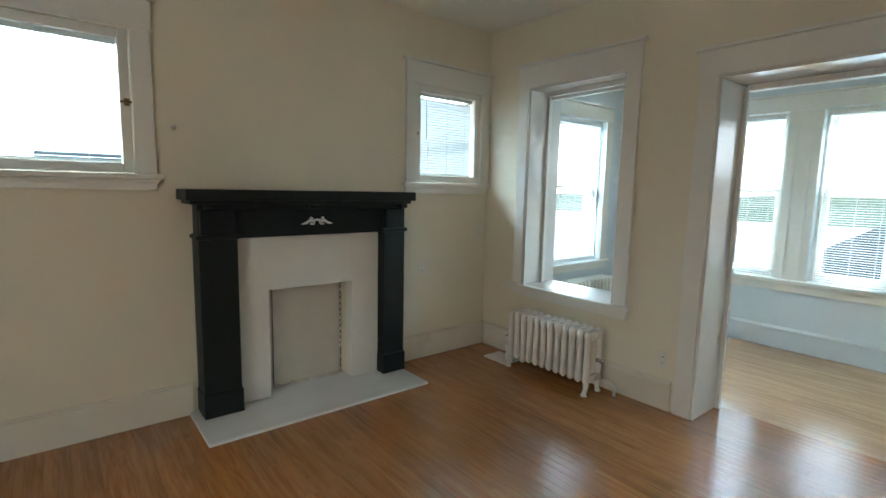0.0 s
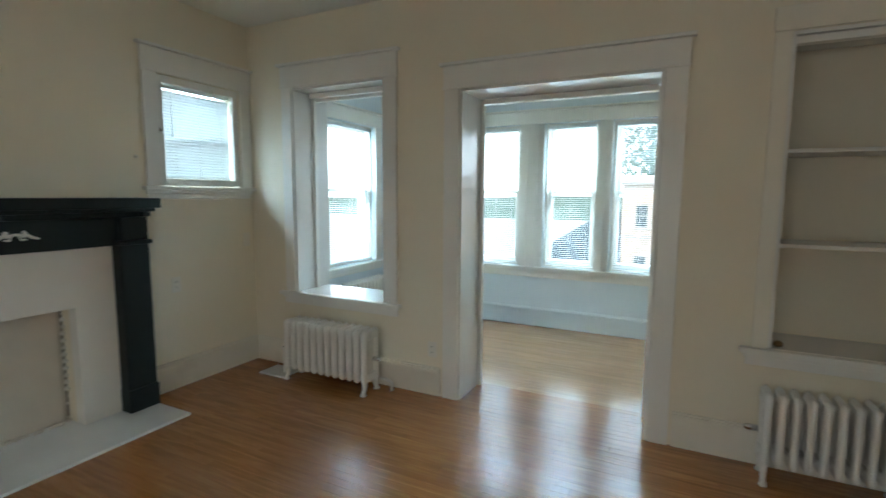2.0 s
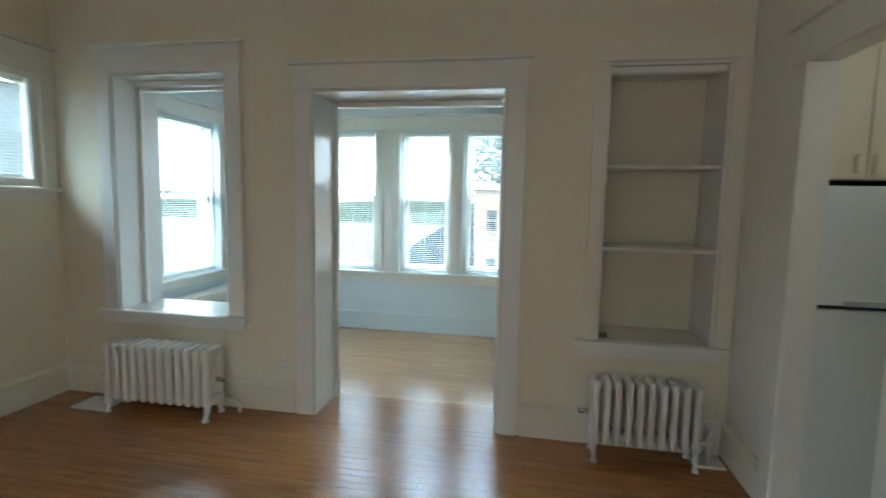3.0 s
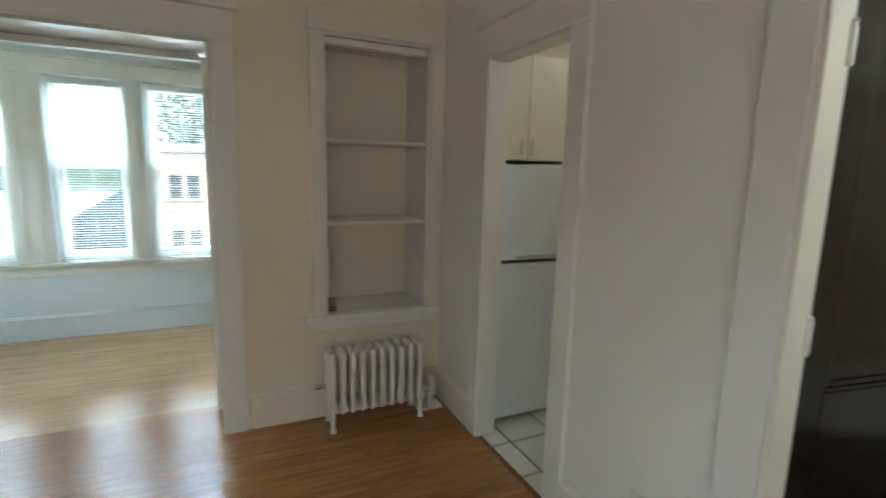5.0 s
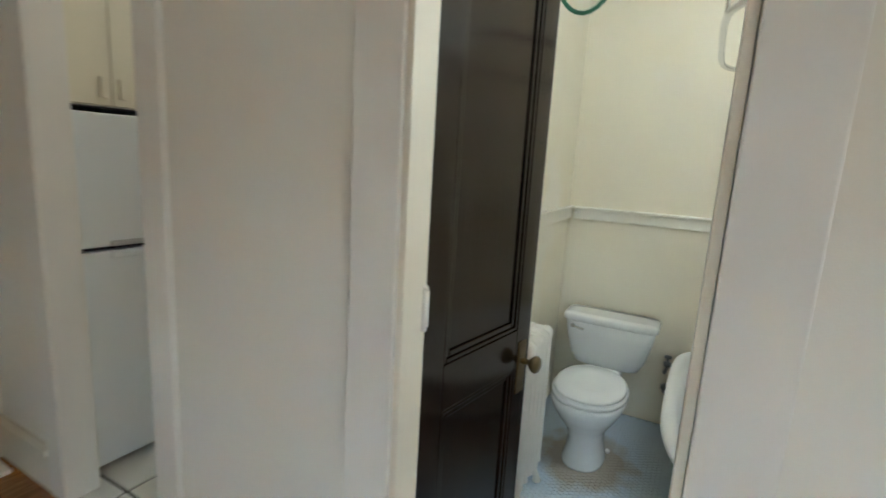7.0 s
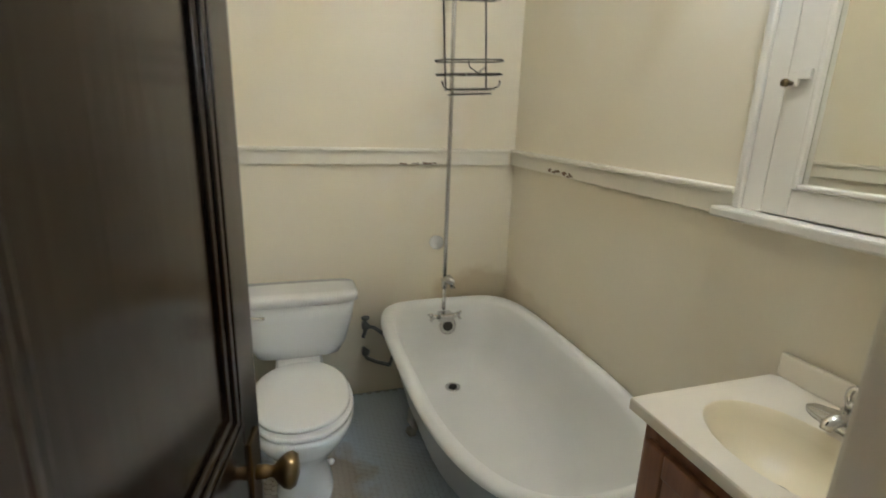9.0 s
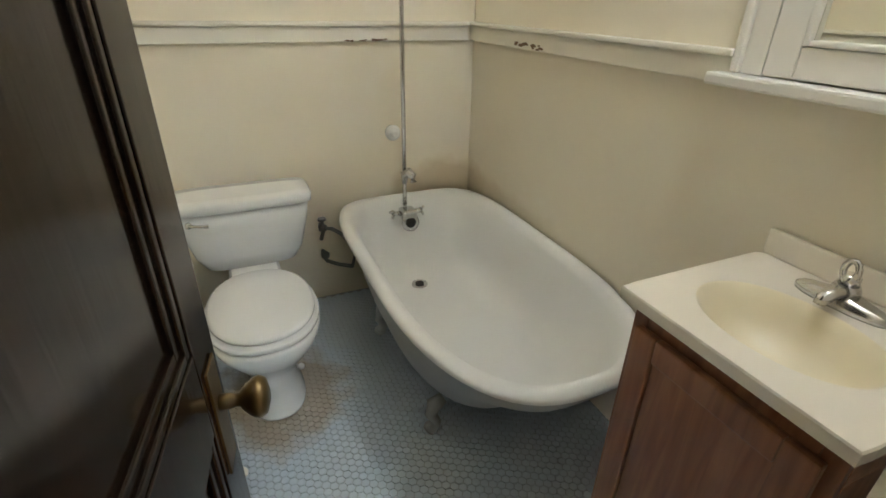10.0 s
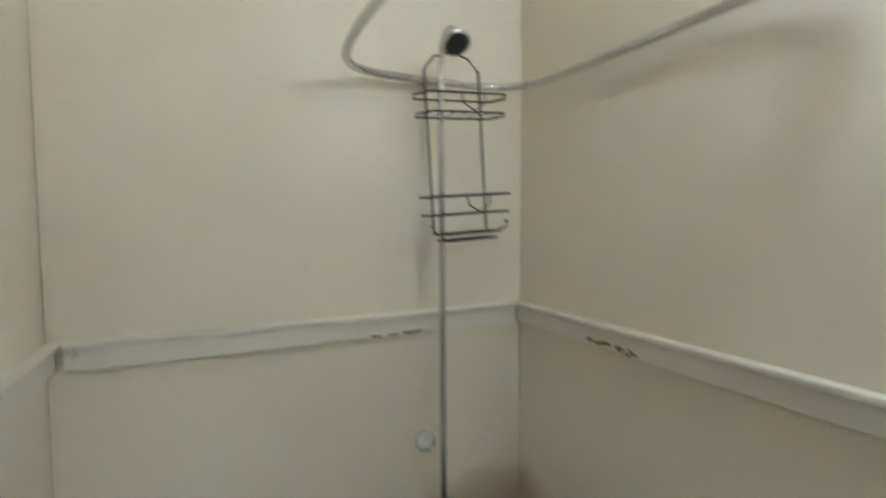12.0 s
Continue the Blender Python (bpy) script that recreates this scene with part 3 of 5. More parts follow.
for i, (a, bb) in enumerate(NW):
    double_hung("window_%d" % (i + 1), pose(a, SUNY1 + 0.02, NZ[0]), bb - a, NZ[1] - NZ[0], "white double-hung sash window overlooking a car park")
    blind("window_blind", pose(a + 0.032, SUNY1 + 0.032, NZ[0] + 0.024), bb - a - 0.064, NZ[1] - NZ[0] - 0.055, 0.0215, 0, "white horizontal mini blind with open slats")
double_hung("window_4", pose(SUNW - 0.02, SW[0], SW[2], 0, 0, 90), SW[1] - SW[0], SW[3] - SW[2], "white double-hung sash window in sunroom side wall")
blind("window_blind", pose(SUNW - 0.032, SW[0] + 0.032, SW[2] + 0.024, 0, 0, 90), SW[1] - SW[0] - 0.064, SW[3] - SW[2] - 0.055, 0.0215, 8, "white mini blind with open slats in sunroom")
# sunroom window trims
b = bmesh.new()
for a0, a1 in ((-1.85, -1.752), (-1.168, -0.902), (-0.328, -0.192), (0.392, 0.50)):
    box(b, a0, a1, SUNY1 - 0.022, SUNY1 - 0.001, NZ[0] + 0.001, NZ[1], 0.004)
box(b, -1.86, 0.51, SUNY1 - 0.026, SUNY1 - 0.001, NZ[1] + 0.001, NZ[1] + 0.13, 0.004)
box(b, -1.88, 0.53, SUNY1 - 0.05, SUNY1 - 0.001, NZ[1] + 0.131, NZ[1] + 0.155, 0.006)
for x in (-1.10, -0.98, -0.26):
    box(b, x - 0.012, x + 0.012, SUNY1 - 0.03, SUNY1 - 0.0225, NZ[0] + 0.01, NZ[1] - 0.01, 0.003)
structure("trim_sunroom_windows", b, TRIM, "white flat mullion casings between windows", "trim")
sill("window_sill_sunroom", "x", -1.90, 0.56, NZ[0], SUNY1, -1, 0.06, "white sill under row of windows", 0.09)
casing("window_casing_sunroom_west", "y", SW[0], SW[1], SW[2] + 0.002, SW[3], SUNW, 1, 0.11, 0.14, "white casing round sunroom side window")
sill("window_sill_sunroom_west", "y", SW[0] - 0.15, SW[1] + 0.15, SW[2], SUNW, 1, 0.055, "white sill under sunroom side window")
# two unseen windows added to frame the south fill lamp
double_hung("window_7", pose(-0.2, YS - 0.005, 0.75, 0, 0, 180), 1.0, 1.5, "added white double-hung sash window, unseen, round the fill lamp")
double_hung("window_8", pose(0.8, YS - 0.005, 0.75, 0, 0, 180), 1.0, 1.5, "added white double-hung sash window, unseen, round the fill lamp")
# a crown strip in the sunroom
b = bmesh.new()
box(b, SUNW + 0.001, SUNE, SUNY1 - 0.02, SUNY1 - 0.001, 2.50, 2.56, 0.006)
structure("trim_picture_rail", b, TRIM, "white picture rail in sunroom", "trim")


def small_window(name, y0, y1, z0, z1, tilt, pitch, label, blind_label, slat_w):
    """An in-swinging sash in the west wall with its blind."""
    m = pose(XW - 0.0, y0, z0, 0, 0, 90)
    w, h = y1 - y0, z1 - z0
    e = new(name)
    e.matrix_world = m
    tagged(e, label, "window", "", "structure")
    b = bmesh.new()
    s = 0.055
    for x0, x1, q0, q1 in ((0.004, s, 0.004, h - 0.004), (w - s, w - 0.004, 0.004, h - 0.004), (s, w - s, 0.004, 0.06), (s, w - s, h - s, h - 0.004)):
        box(b, x0, x1, 0.006, 0.045, q0, q1, 0.004)
    part("sash", b, TRIM, e)
    g = bmesh.new()
    box(g, s - 0.004, w - s + 0.004, 0.024, 0.028, 0.05, h - s + 0.004)
    part("pane", g, GLASS, e).visible_shadow = False
    # outer storm frame with its cross rail
    b = bmesh.new()
    for x0, x1, q0, q1 in ((0.002, 0.045, 0.002, h - 0.002), (w - 0.045, w - 0.002, 0.002, h - 0.002), (0.045, w - 0.045, 0.002, 0.04), (0.045, w - 0.045, h - 0.04, h - 0.002), (0.045, w - 0.045, h * 0.5 - 0.012, h * 0.5 + 0.012)):
        box(b, x0, x1, 0.15, 0.18, q0, q1, 0.003)
    part("storm_frame", b, TRIM, e)
    b = bmesh.new()
    for x in (-0.006, w - 0.024) if name == "window_6" else (w - 0.03,):
        tube(b, [(x - 0.03, -0.012, h * 0.5), (x + 0.03, -0.012, h * 0.5)], 0.007, 8)
        box(b, x - 0.008, x + 0.02, -0.01, 0.004, h * 0.5 - 0.02, h * 0.5 + 0.02, 0.003)
        break
    part("latch", b, BRASS, e, "aged metal sash latch")
    casing(name.replace("window", "window_casing"), "y", y0, y1, z0 + 0.002, z1, XW, 1, 0.105, 0.165, "white flat casing round small window", cap=True)
    sill(name.replace("window", "window_sill"), "y", y0 - 0.135, min(y1 + 0.135, YN - 0.004), z0, XW, 1, 0.055, "white sill under small window", 0.06)
    return blind("window_blind", m @ pose(s + (0.03 if name == "window_6" else -0.004), 0.068, 0.055), w - 2 * s + (-0.024 if name == "window_6" else 0.008), h - 0.050 - s, pitch, tilt, blind_label, slat_w)


small_window("window_5", *WIN1, 8, 0.0215, "small white hinged sash window over bare wall", "white mini blind, slats open to the sky", 0.025)
small_window("window_6", WIN2[0], WIN2[1], WIN2[2], WIN2[3], 66, 0.0215, "small white hinged sash window with latch", "white mini blind with slats almost closed", 0.025)


# ---- living room: fireplace ----
fp = thing("fireplace", XW, 0.8, 0, "black painted wooden mantel round white blocked fireplace", "fireplace")


def fpart(name, mat, boxes, label="", parent=fp):
    b = bmesh.new()
    for q in boxes:
        box(b, q[0] - XW, q[1] - XW, q[2] - 0.8, q[3] - 0.8, q[4], q[5], q[6] if len(q) > 6 else 0.004)
    return part(name, b, mat, parent, label)


fpart("shelf", BLACK, [(XW + 0.001, -2.60, -0.015, 1.568, 1.375, 1.439, 0.005), (XW + 0.001, -2.63, 0.01, 1.545, 1.352, 1.3745, 0.006)])
fpart("frieze", BLACK, [(XW + 0.001, -2.745, 0.07, 1.535, 1.135, 1.3515, 0.003), (-2.7445, -2.70, 0.06, 1.545, 1.315, 1.3515, 0.008)])
for y0, y1 in ((0.062, 0.285), (1.348, 1.537)):
    fpart("pilaster", BLACK, [(XW + 0.001, -2.705, y0, y1, 0.17, 1.1345, 0.004)])
    fpart("plinth", BLACK, [(XW + 0.001, -2.69, y0 - 0.006, y1 + 0.006, 0.018, 0.1695, 0.005)])
    fpart("capital", BLACK, [(XW + 0.002, -2.685, y0 - 0.014, y1 + 0.014, 1.136, 1.165, 0.009)])
    fpart("frieze_block", BLACK, [(-2.7445, -2.69, y0 + 0.01, y1 - 0.01, 1.166, 1.314, 0.008)])
for y0 in (0.09, 0.75, 1.47):
    fpart("bracket", BLACK, [(-2.6995, -2.645, y0, y0 + 0.055, 1.318, 1.3515, 0.012)])
fpart("surround_leg", SURROUND, [(XW + 0.001, -2.79, 0.2855, 0.50, 0.019, 1.1345, 0.001)], "white painted masonry surround")
fpart("surround_leg", SURROUND, [(XW + 0.001, -2.79, 1.118, 1.3475, 0.019, 1.1345, 0.001)], "white painted masonry surround")
fpart("surround_lintel", SURROUND, [(XW + 0.001, -2.79, 0.5002, 1.1178, 0.77, 1.1345, 0.001)], "white painted masonry surround")
fpart("firebox_panel", SOOT, [(-2.975, -2.955, 0.502, 1.116, 0.02, 0.768, 0.003), (-2.9545, -2.945, 0.56, 1.08, 0.03, 0.76, 0.004)], "worn cream board closing firebox")
b = bmesh.new()
for k in range(22):
    y = 0.51 + k * 0.028 - 0.8
    r = random.uniform(0.008, 0.02)
    lathe(b, [(r * 0.3, 0), (r, r * 0.3), (r * 0.8, r * 0.9), (r * 0.2, r * 1.2)], Matrix.Translation((random.uniform(-0.055, -0.03), y, 0.019)), 7)
part("crumbled_mortar", b, SOOT, fp, "crumbling mortar along firebox edge")
b = bmesh.new()
tube(b, [(-0.06, 0.555 - 0.8, 0.02), (-0.06, 0.555 - 0.8, 0.76)], 0.007, 6)
part("seam_bead", b, SURROUND, fp)
b = bmesh.new()
box(b, -0.0648, -0.062, 0.568 - 0.8, 0.574 - 0.8, 0.025, 0.765)
box(b, -0.0648, -0.062, 1.098 - 0.8, 1.103 - 0.8, 0.025, 0.765)
part("open_seam", b, DARKHOLE, fp, "dark open seam beside board")
b = bmesh.new()
for k in range(16):
    r = random.uniform(0.006, 0.016)
    lathe(b, [(r * 0.3, 0), (r, r * 0.4), (r * 0.8, r * 1.4), (r * 0.2, r * 2)], Matrix.Translation((-0.064, 1.106 - 0.8 + random.uniform(-0.004, 0.004), 0.04 + k * 0.045)), 7)
part("crumbled_mortar", b, SURROUND, fp, "lumpy mortar along firebox edge")
hb = bmesh.new()
box(hb, -2.99, -2.371, 0.003, 1.54, -0.013, 0.017, 0.004)
structure("hearth", hb, HEARTH, "pale painted hearth slab flush with floor", "hearth")
b = bmesh.new()
yc, zc, xo = 0.828, 1.215, -2.742
for s in (-1, 1):
    tube(b, [(xo, yc + s * 0.02, zc + 0.018), (xo, yc + s * 0.05, zc + 0.022), (xo, yc + s * 0.08, zc + 0.004), (xo, yc + s * 0.112, zc - 0.004)], [0.008, 0.01, 0.009, 0.004], 8)
    lathe(b, [(0.002, -0.006), (0.014, -0.002), (0.012, 0.006), (0.002, 0.009)], pose(xo, yc + s * 0.042, zc + 0.032, 0, 90, 0), 10)
    tube(b, [(xo, yc + s * 0.012, zc + 0.03), (xo, yc + s * 0.025, zc - 0.005), (xo, yc + s * 0.05, zc - 0.004)], 0.006, 8)
tube(b, [(xo, yc - 0.045, zc + 0.012), (xo, yc, zc + 0.026), (xo, yc + 0.045, zc + 0.012)], 0.008, 8)
solo("mantel_ornament", b, SURROUND, "small white plaster garland ornament on black frieze", "ornament")


# ---- radiators ----
def radiator(name, x, y, n, pitch, height, depth, label, rz=0, foot=0.09, valve=1, tubes=2, fat=0.36):
    """Sections side by side along local x, standing on feet."""
    e = thing(name, x, y, 0, label, "radiator", "radiators", "", rz)
    b = bmesh.new()
    r = pitch * fat
    ys = [-depth / 2 + r + k * (depth - 2 * r) / (tubes - 1) for k in range(tubes)]
    for yy in ys:
        zs = [foot, foot + 0.02, foot + 0.06, height - 0.06, height - 0.02, height]
        rs = [r * 0.3, r * 0.95, r * 0.85, r * 0.85, r * 0.95, r * 0.3]
        loft(b, [[Vector((q * 0.95 * math.cos(a * math.tau / 12), yy + q * 1.25 * math.sin(a * math.tau / 12), z)) for a in range(12)] for z, q in zip(zs, rs)])
    for z0, z1 in ((foot + 0.012, foot + 0.075), (height - 0.075, height - 0.008)):
        box(b, -r * 0.9, r * 0.9, ys[0], ys[-1], z0, z1, r * 0.5, 3)
        tube(b, [(-pitch / 2 - 0.001, 0, (z0 + z1) / 2), (pitch / 2 + 0.001, 0, (z0 + z1) / 2)], 0.019, 10)
    box(b, -r * 0.35, r * 0.35, ys[0], ys[-1], foot + 0.07, height - 0.07)
    me = mesh_from("section", b, CASTIRON)
    for i in range(n):
        o = new("section", me)
        o.parent = e
        o.matrix_basis = pose((i - (n - 1) / 2) * pitch, 0, 0)
    for i in (0, n - 1):
        for yy in (ys[0], ys[-1]):
            b = bmesh.new()
            xx = (i - (n - 1) / 2) * pitch
            s = -1 if yy < 0 else 1
            tube(b, [(xx, yy, foot + 0.03), (xx, yy + s * 0.004, foot * 0.6), (xx, yy + s * 0.018, foot * 0.25), (xx, yy + s * 0.022, 0.004), (xx, yy + s * 0.022, 0.001)], [r * 0.85, r * 0.6, r * 0.55, r * 0.8, r * 0.7], 10)
            part("foot", b, CASTIRON, e)
    if valve:
        x1 = valve * (n * pitch / 2)
        b = bmesh.new()
        zv = foot + 0.045
        tube(b, [(x1, 0, zv), (x1 + valve * 0.055, 0, zv)], 0.014, 10)
        lathe(b, [(0.016, 0.0), (0.016, zv - 0.01), (0.024, zv), (0.024, zv + 0.03), (0.013, zv + 0.04), (0.013, zv + 0.075), (0.030, zv + 0.078), (0.032, zv + 0.092), (0.02, zv + 0.10)], Matrix.Translation((x1 + valve * 0.065, 0, 0.001)), 14)
        part("valve", b, CASTIRON, e, "painted steam valve with round knob")
        b = bmesh.new()
        lathe(b, [(0.016, 0), (0.016, 0.05), (0.009, 0.062)], pose(-x1, 0, height * 0.55, 0, -90 * valve, 0), 12)
        part("air_vent", b, CHROME, e, "small metal air vent")
    return e


radiator("radiator", -1.90, 2.40, 12, 0.0675, 0.485, 0.19, "white painted cast iron radiator under pass-through", 0, 0.085, -1, 2, 0.45)
radiator("radiator", 1.215, 2.43, 10, 0.061, 0.485, 0.17, "white painted cast iron radiator under shelf niche", 0, 0.10, 1, 2, 0.40)
radiator("radiator", -2.55, 3.82, 11, 0.065, 0.56, 0.19, "white painted cast iron radiator in sunroom", 90, 0.09, 0)
radiator("radiator", 2.80, 0.475, 5, 0.062, 0.775, 0.19, "tall cream painted radiator beside bathroom door", 0, 0.09, 0, 3, 0.44)
b = bmesh.new()
box(b, -2.56, -2.30, 2.30, 2.50, 0.001, 0.014, 0.004)
solo("pipe_cover_board", b, TRIM, "small white board on floor at radiator pipe", "board")
b = bmesh.new()
box(b, 1.50, 1.67, 2.40, 2.548, 0.001, 0.02, 0.005)
solo("pipe_cover_board", b, TRIM, "small white board on floor at radiator pipe", "board")
b = bmesh.new()
tube(b, [(-1.47, 2.43, 0.115), (-1.42, 2.46, 0.10), (-1.40, 2.50, 0.06), (-1.40, 2.50, 0.001)], 0.012, 8)
solo("radiator_pipe", b, CASTIRON, "thin white painted pipe beside radiator", "pipe")

# ---- niche shelves ----
for z in (1.228, 1.72):
    b = bmesh.new()
    box(b, 0.965, 1.595, YN + 0.012, SUNY0 - 0.001, z - 0.02, z, 0.003)
    solo("niche_shelf", b, TRIM, "white painted board shelf in wall niche", "shelf", "niche shelves")
b = bmesh.new()
lathe(b, [(0.012, 0), (0.024, 0.006), (0.026, 0.018), (0.016, 0.03), (0.003, 0.034)], Matrix.Translation((1.0, 2.63, 0.6645)), 12)
solo("small_dark_knob", b, BRASS, "small dark knob lying on niche ledge", "knob")


# ---- electrical plates ----
def plate(m, label, kind):
    e = new("wall_outlet" if kind == "outlet" else "light_switch")
    e.matrix_world = m
    tagged(e, label, "outlet" if kind == "outlet" else "switch")
    b = bmesh.new()
    box(b, -0.036, 0.036, -0.007, -0.001, -0.058, 0.058, 0.003)
    part("cover_plate", b, PLASTIC, e)
    if kind == "outlet":
        for z in (-0.021, 0.021):
            b = bmesh.new()
            box(b, -0.016, 0.016, -0.010, -0.0071, z - 0.014, z + 0.014, 0.003)
            s = part("socket", b, PLASTIC, e)
            b = bmesh.new()
            for x in (-0.006, 0.006):
                box(b, x - 0.0012, x + 0.0012, -0.0108, -0.0102, z - 0.003, z + 0.006)
            part("slots", b, DARKHOLE, s)
    else:
        b = bmesh.new()
        box(b, -0.006, 0.006, -0.016, -0.0071, -0.014, 0.008, 0.003)
        part("toggle", b, DARKHOLE if kind == "dark" else PLASTIC, e)
    return e


plate(pose(XW, 1.832, 0.79, 0, 0, 90), "ivory outlet plate on cream wall by mantel", "outlet")
plate(pose(XW, 2.50, 1.08, 0, 0, 90), "painted-over switch plate near room corner", "switch")
plate(pose(-1.10, YN, 0.345), "cream painted outlet plate above baseboard", "outlet")
plate(pose(XE, 0.818, 0.36, 0, 0, -90), "white outlet plate low on partition", "outlet")
for y, z in ((-0.01, 1.80), (1.59, 1.72)):
    b = bmesh.new()
    lathe(b, [(0.014, 0.001), (0.014, 0.006), (0.006, 0.008), (0.006, 0.02), (0.002, 0.022)], pose(XW, y, z, 0, 90, 0), 10)
    solo("capped_pipe_stub", b, PLASTIC, "small painted capped stub on wall", "stub", "wall stubs")

# ---- kitchen ----
fr = thing("refrigerator", 1.845, 2.062, 0, "white two-door refrigerator with grey handle strip", "refrigerator")


def kpart(name, mat, x0, x1, y0, y1, z0, z1, bev, label="", parent=fr):
    b = bmesh.new()
    box(b, x0, x1, y0, y1, z0, z1, bev, 3)
    return part(name, b, mat, parent, label)


kpart("body", APPLIANCE, 0.004, 0.596, 0.068, 0.66, 0.03, 1.588, 0.008)
kpart("gasket", GASKET, 0.01, 0.59, 0.056, 0.0675, 0.05, 1.58, 0.0)
low = kpart("lower_door", APPLIANCE, 0.0, 0.60, 0.0, 0.055, 0.045, 1.018, 0.012)
up = kpart("freezer_door", APPLIANCE, 0.0, 0.60, 0.0, 0.055, 1.036, 1.592, 0.012)
kpart("handle", GREYPLASTIC, 0.12, 0.56, -0.012, -0.0005, 1.038, 1.062, 0.005, "grey moulded grip", up)
kpart("handle", APPLIANCE, 0.12, 0.56, -0.010, -0.0005, 0.985, 1.012, 0.005, "white moulded grip", low)
kpart("badge", GREYPLASTIC, 0.42, 0.47, -0.002, -0.0005, 1.50, 1.512, 0.0005, "small plain maker badge", up)
for x in (0.05, 0.55):
    b = bmesh.new()
    lathe(b, [(0.02, 0.001), (0.02, 0.02), (0.012, 0.03)], Matrix.Translation((x, 0.1, 0)), 10)
    part("foot", b, GASKET, fr)
cb = thing("wall_cabinet", 1.845, 2.10, 1.618, "cream two-door cabinet above refrigerator", "cabinet")
kpart("body", CABINET, 0.0, 0.62, 0.021, 0.658, 0.0, 0.60, 0.002, "", cb)
for x0, x1, hx in ((0.002, 0.185, 0.15), (0.19, 0.615, 0.225)):
    d = kpart("door", CABINET, x0, x1, 0.0, 0.02, 0.006, 0.594, 0.003, "", cb)
    kpart("handle", CABINET, hx - 0.012, hx + 0.012, -0.016, -0.0005, 0.035, 0.12, 0.004, "cream block pull", d)
kpart("bottom_strip", GASKET, 0.0, 0.62, 0.006, 0.64, -0.0045, -0.0005, 0.0, "", cb)

# ---- bathroom door ----
bd = thing("bathroom_door", 1.80, 0.400, 0.012, "dark varnished two-panel door standing open into bathroom", "door", "", "", -9.3)
DW, DH, DT = 0.555, 2.09, 0.040
b = bmesh.new()
for x0, x1, z0, z1 in ((0, 0.085, 0, DH), (DW - 0.085, DW, 0, DH), (0.0855, DW - 0.0855, DH - 0.12, DH), (0.0855, DW - 0.0855, 0.82, 0.95), (0.0855, DW - 0.0855, 0, 0.2)):
    box(b, x0, x1, 0, DT, z0, z1, 0.002)
part("door_frame", b, DARKWOOD, bd)
for z0, z1 in ((0.2005, 0.8195), (0.9505, DH - 0.1205)):
    b = bmesh.new()
    box(b, 0.086, DW - 0.086, 0.013, DT - 0.013, z0, z1)
    pn = part("panel", b, DARKWOOD, bd)
    b = bmesh.new()
    for t, w0, w1 in ((0.002, 0.0005, 0.013), (0.0065, 0.0135, 0.03)):
        for x0, x1, q0, q1 in ((0.086 + w0, 0.086 + w1, z0 + w0, z1 - w0), (DW - 0.086 - w1, DW - 0.086 - w0, z0 + w0, z1 - w0), (0.0865 + w1, DW - 0.0865 - w1, z0 + w0, z0 + w1), (0.0865 + w1, DW - 0.0865 - w1, z1 - w1, z1 - w0)):
            box(b, x0, x1, t, 0.0128, q0, q1, 0.003)
    part("moulding", b, DARKWOOD, pn)
for z in (0.32, 1.12, 1.86):
    b = bmesh.new()
    tube(b, [(-0.008, -0.004, z - 0.05), (-0.008, -0.004, z + 0.05)], 0.007, 10)
    lathe(b, [(0.003, 0), (0.009, 0.004), (0.003, 0.012)], Matrix.Translation((-0.008, -0.004, z + 0.05)), 8)
    box(b, -0.006, 0.010, -0.0025, -0.0003, z - 0.045, z + 0.045)
    part("hinge", b, CASTIRON, bd, "paint-smeared iron hinge")
b = bmesh.new()
box(b, DW - 0.07, DW - 0.022, -0.004, -0.0003, 0.725, 0.905, 0.0015)
kp = part("latch_plate", b, BRASS, bd, "worn brass latch plate")
b = bmesh.new()
lathe(b, [(0.012, 0.004), (0.011, 0.018), (0.009, 0.024), (0.010, 0.03), (0.018, 0.036), (0.027, 0.047), (0.029, 0.056), (0.024, 0.064), (0.010, 0.068)], pose(DW - 0.046, 0, 0.838, 90, 0, 0), 20)
part("door_knob", b, BRASS, kp, "turned brass door knob")
b = bmesh.new()
box(b, DW + 0.0003, DW + 0.002, 0.008, 0.032, 0.775, 0.925)
part("edge_plate", b, BRASS, bd, "brass latch edge plate")


# ---- bathroom fixtures ----
def chair_rail(along, a0, a1, face, side, z=1.252):
    bm = bmesh.new()
    for t, q0, q1, bv in ((0.02, z - 0.075, z - 0.016, 0.003), (0.036, z - 0.0155, z, 0.005)):
        lo, hi = sorted((face + side * 0.001, face + side * t))
        box(bm, *((a0, a1, lo, hi) if along == "x" else (lo, hi, a0, a1)), q0, q1, bv)
    return structure("trim_chair_rail", bm, RAILPAINT, "white painted chair rail with flaking paint", "chair rail")


chair_rail("y", YBS + 0.038, YBN - 0.038, XB, -1)
chair_rail("x", XJ + 0.01, XB - 0.002, YBN, -1)
chair_rail("x", 2.534, XB - 0.002, YBS, 1)
flake_rng = random.Random(5)


def flakes(bm, along, a0, a1, face, side, z0, z1, n):
    """Ragged chips lying on a board's face."""
    for k in range(n):
        a, z, r = flake_rng.uniform(a0, a1), flake_rng.uniform(z0, z1), flake_rng.uniform(0.004, 0.011)
        ring = [(a + 1.7 * r * flake_rng.uniform(0.6, 1.2) * math.cos(q * math.tau / 9), z + 0.6 * r * flake_rng.uniform(0.6, 1.2) * math.sin(q * math.tau / 9)) for q in range(9)]
        loft(bm, [[Vector((p, t, q) if along == "x" else (t, p, q)) for p, q in ring] for t in (face - side * 0.001, face + side * (0.0006 + 0.0001 * k))])


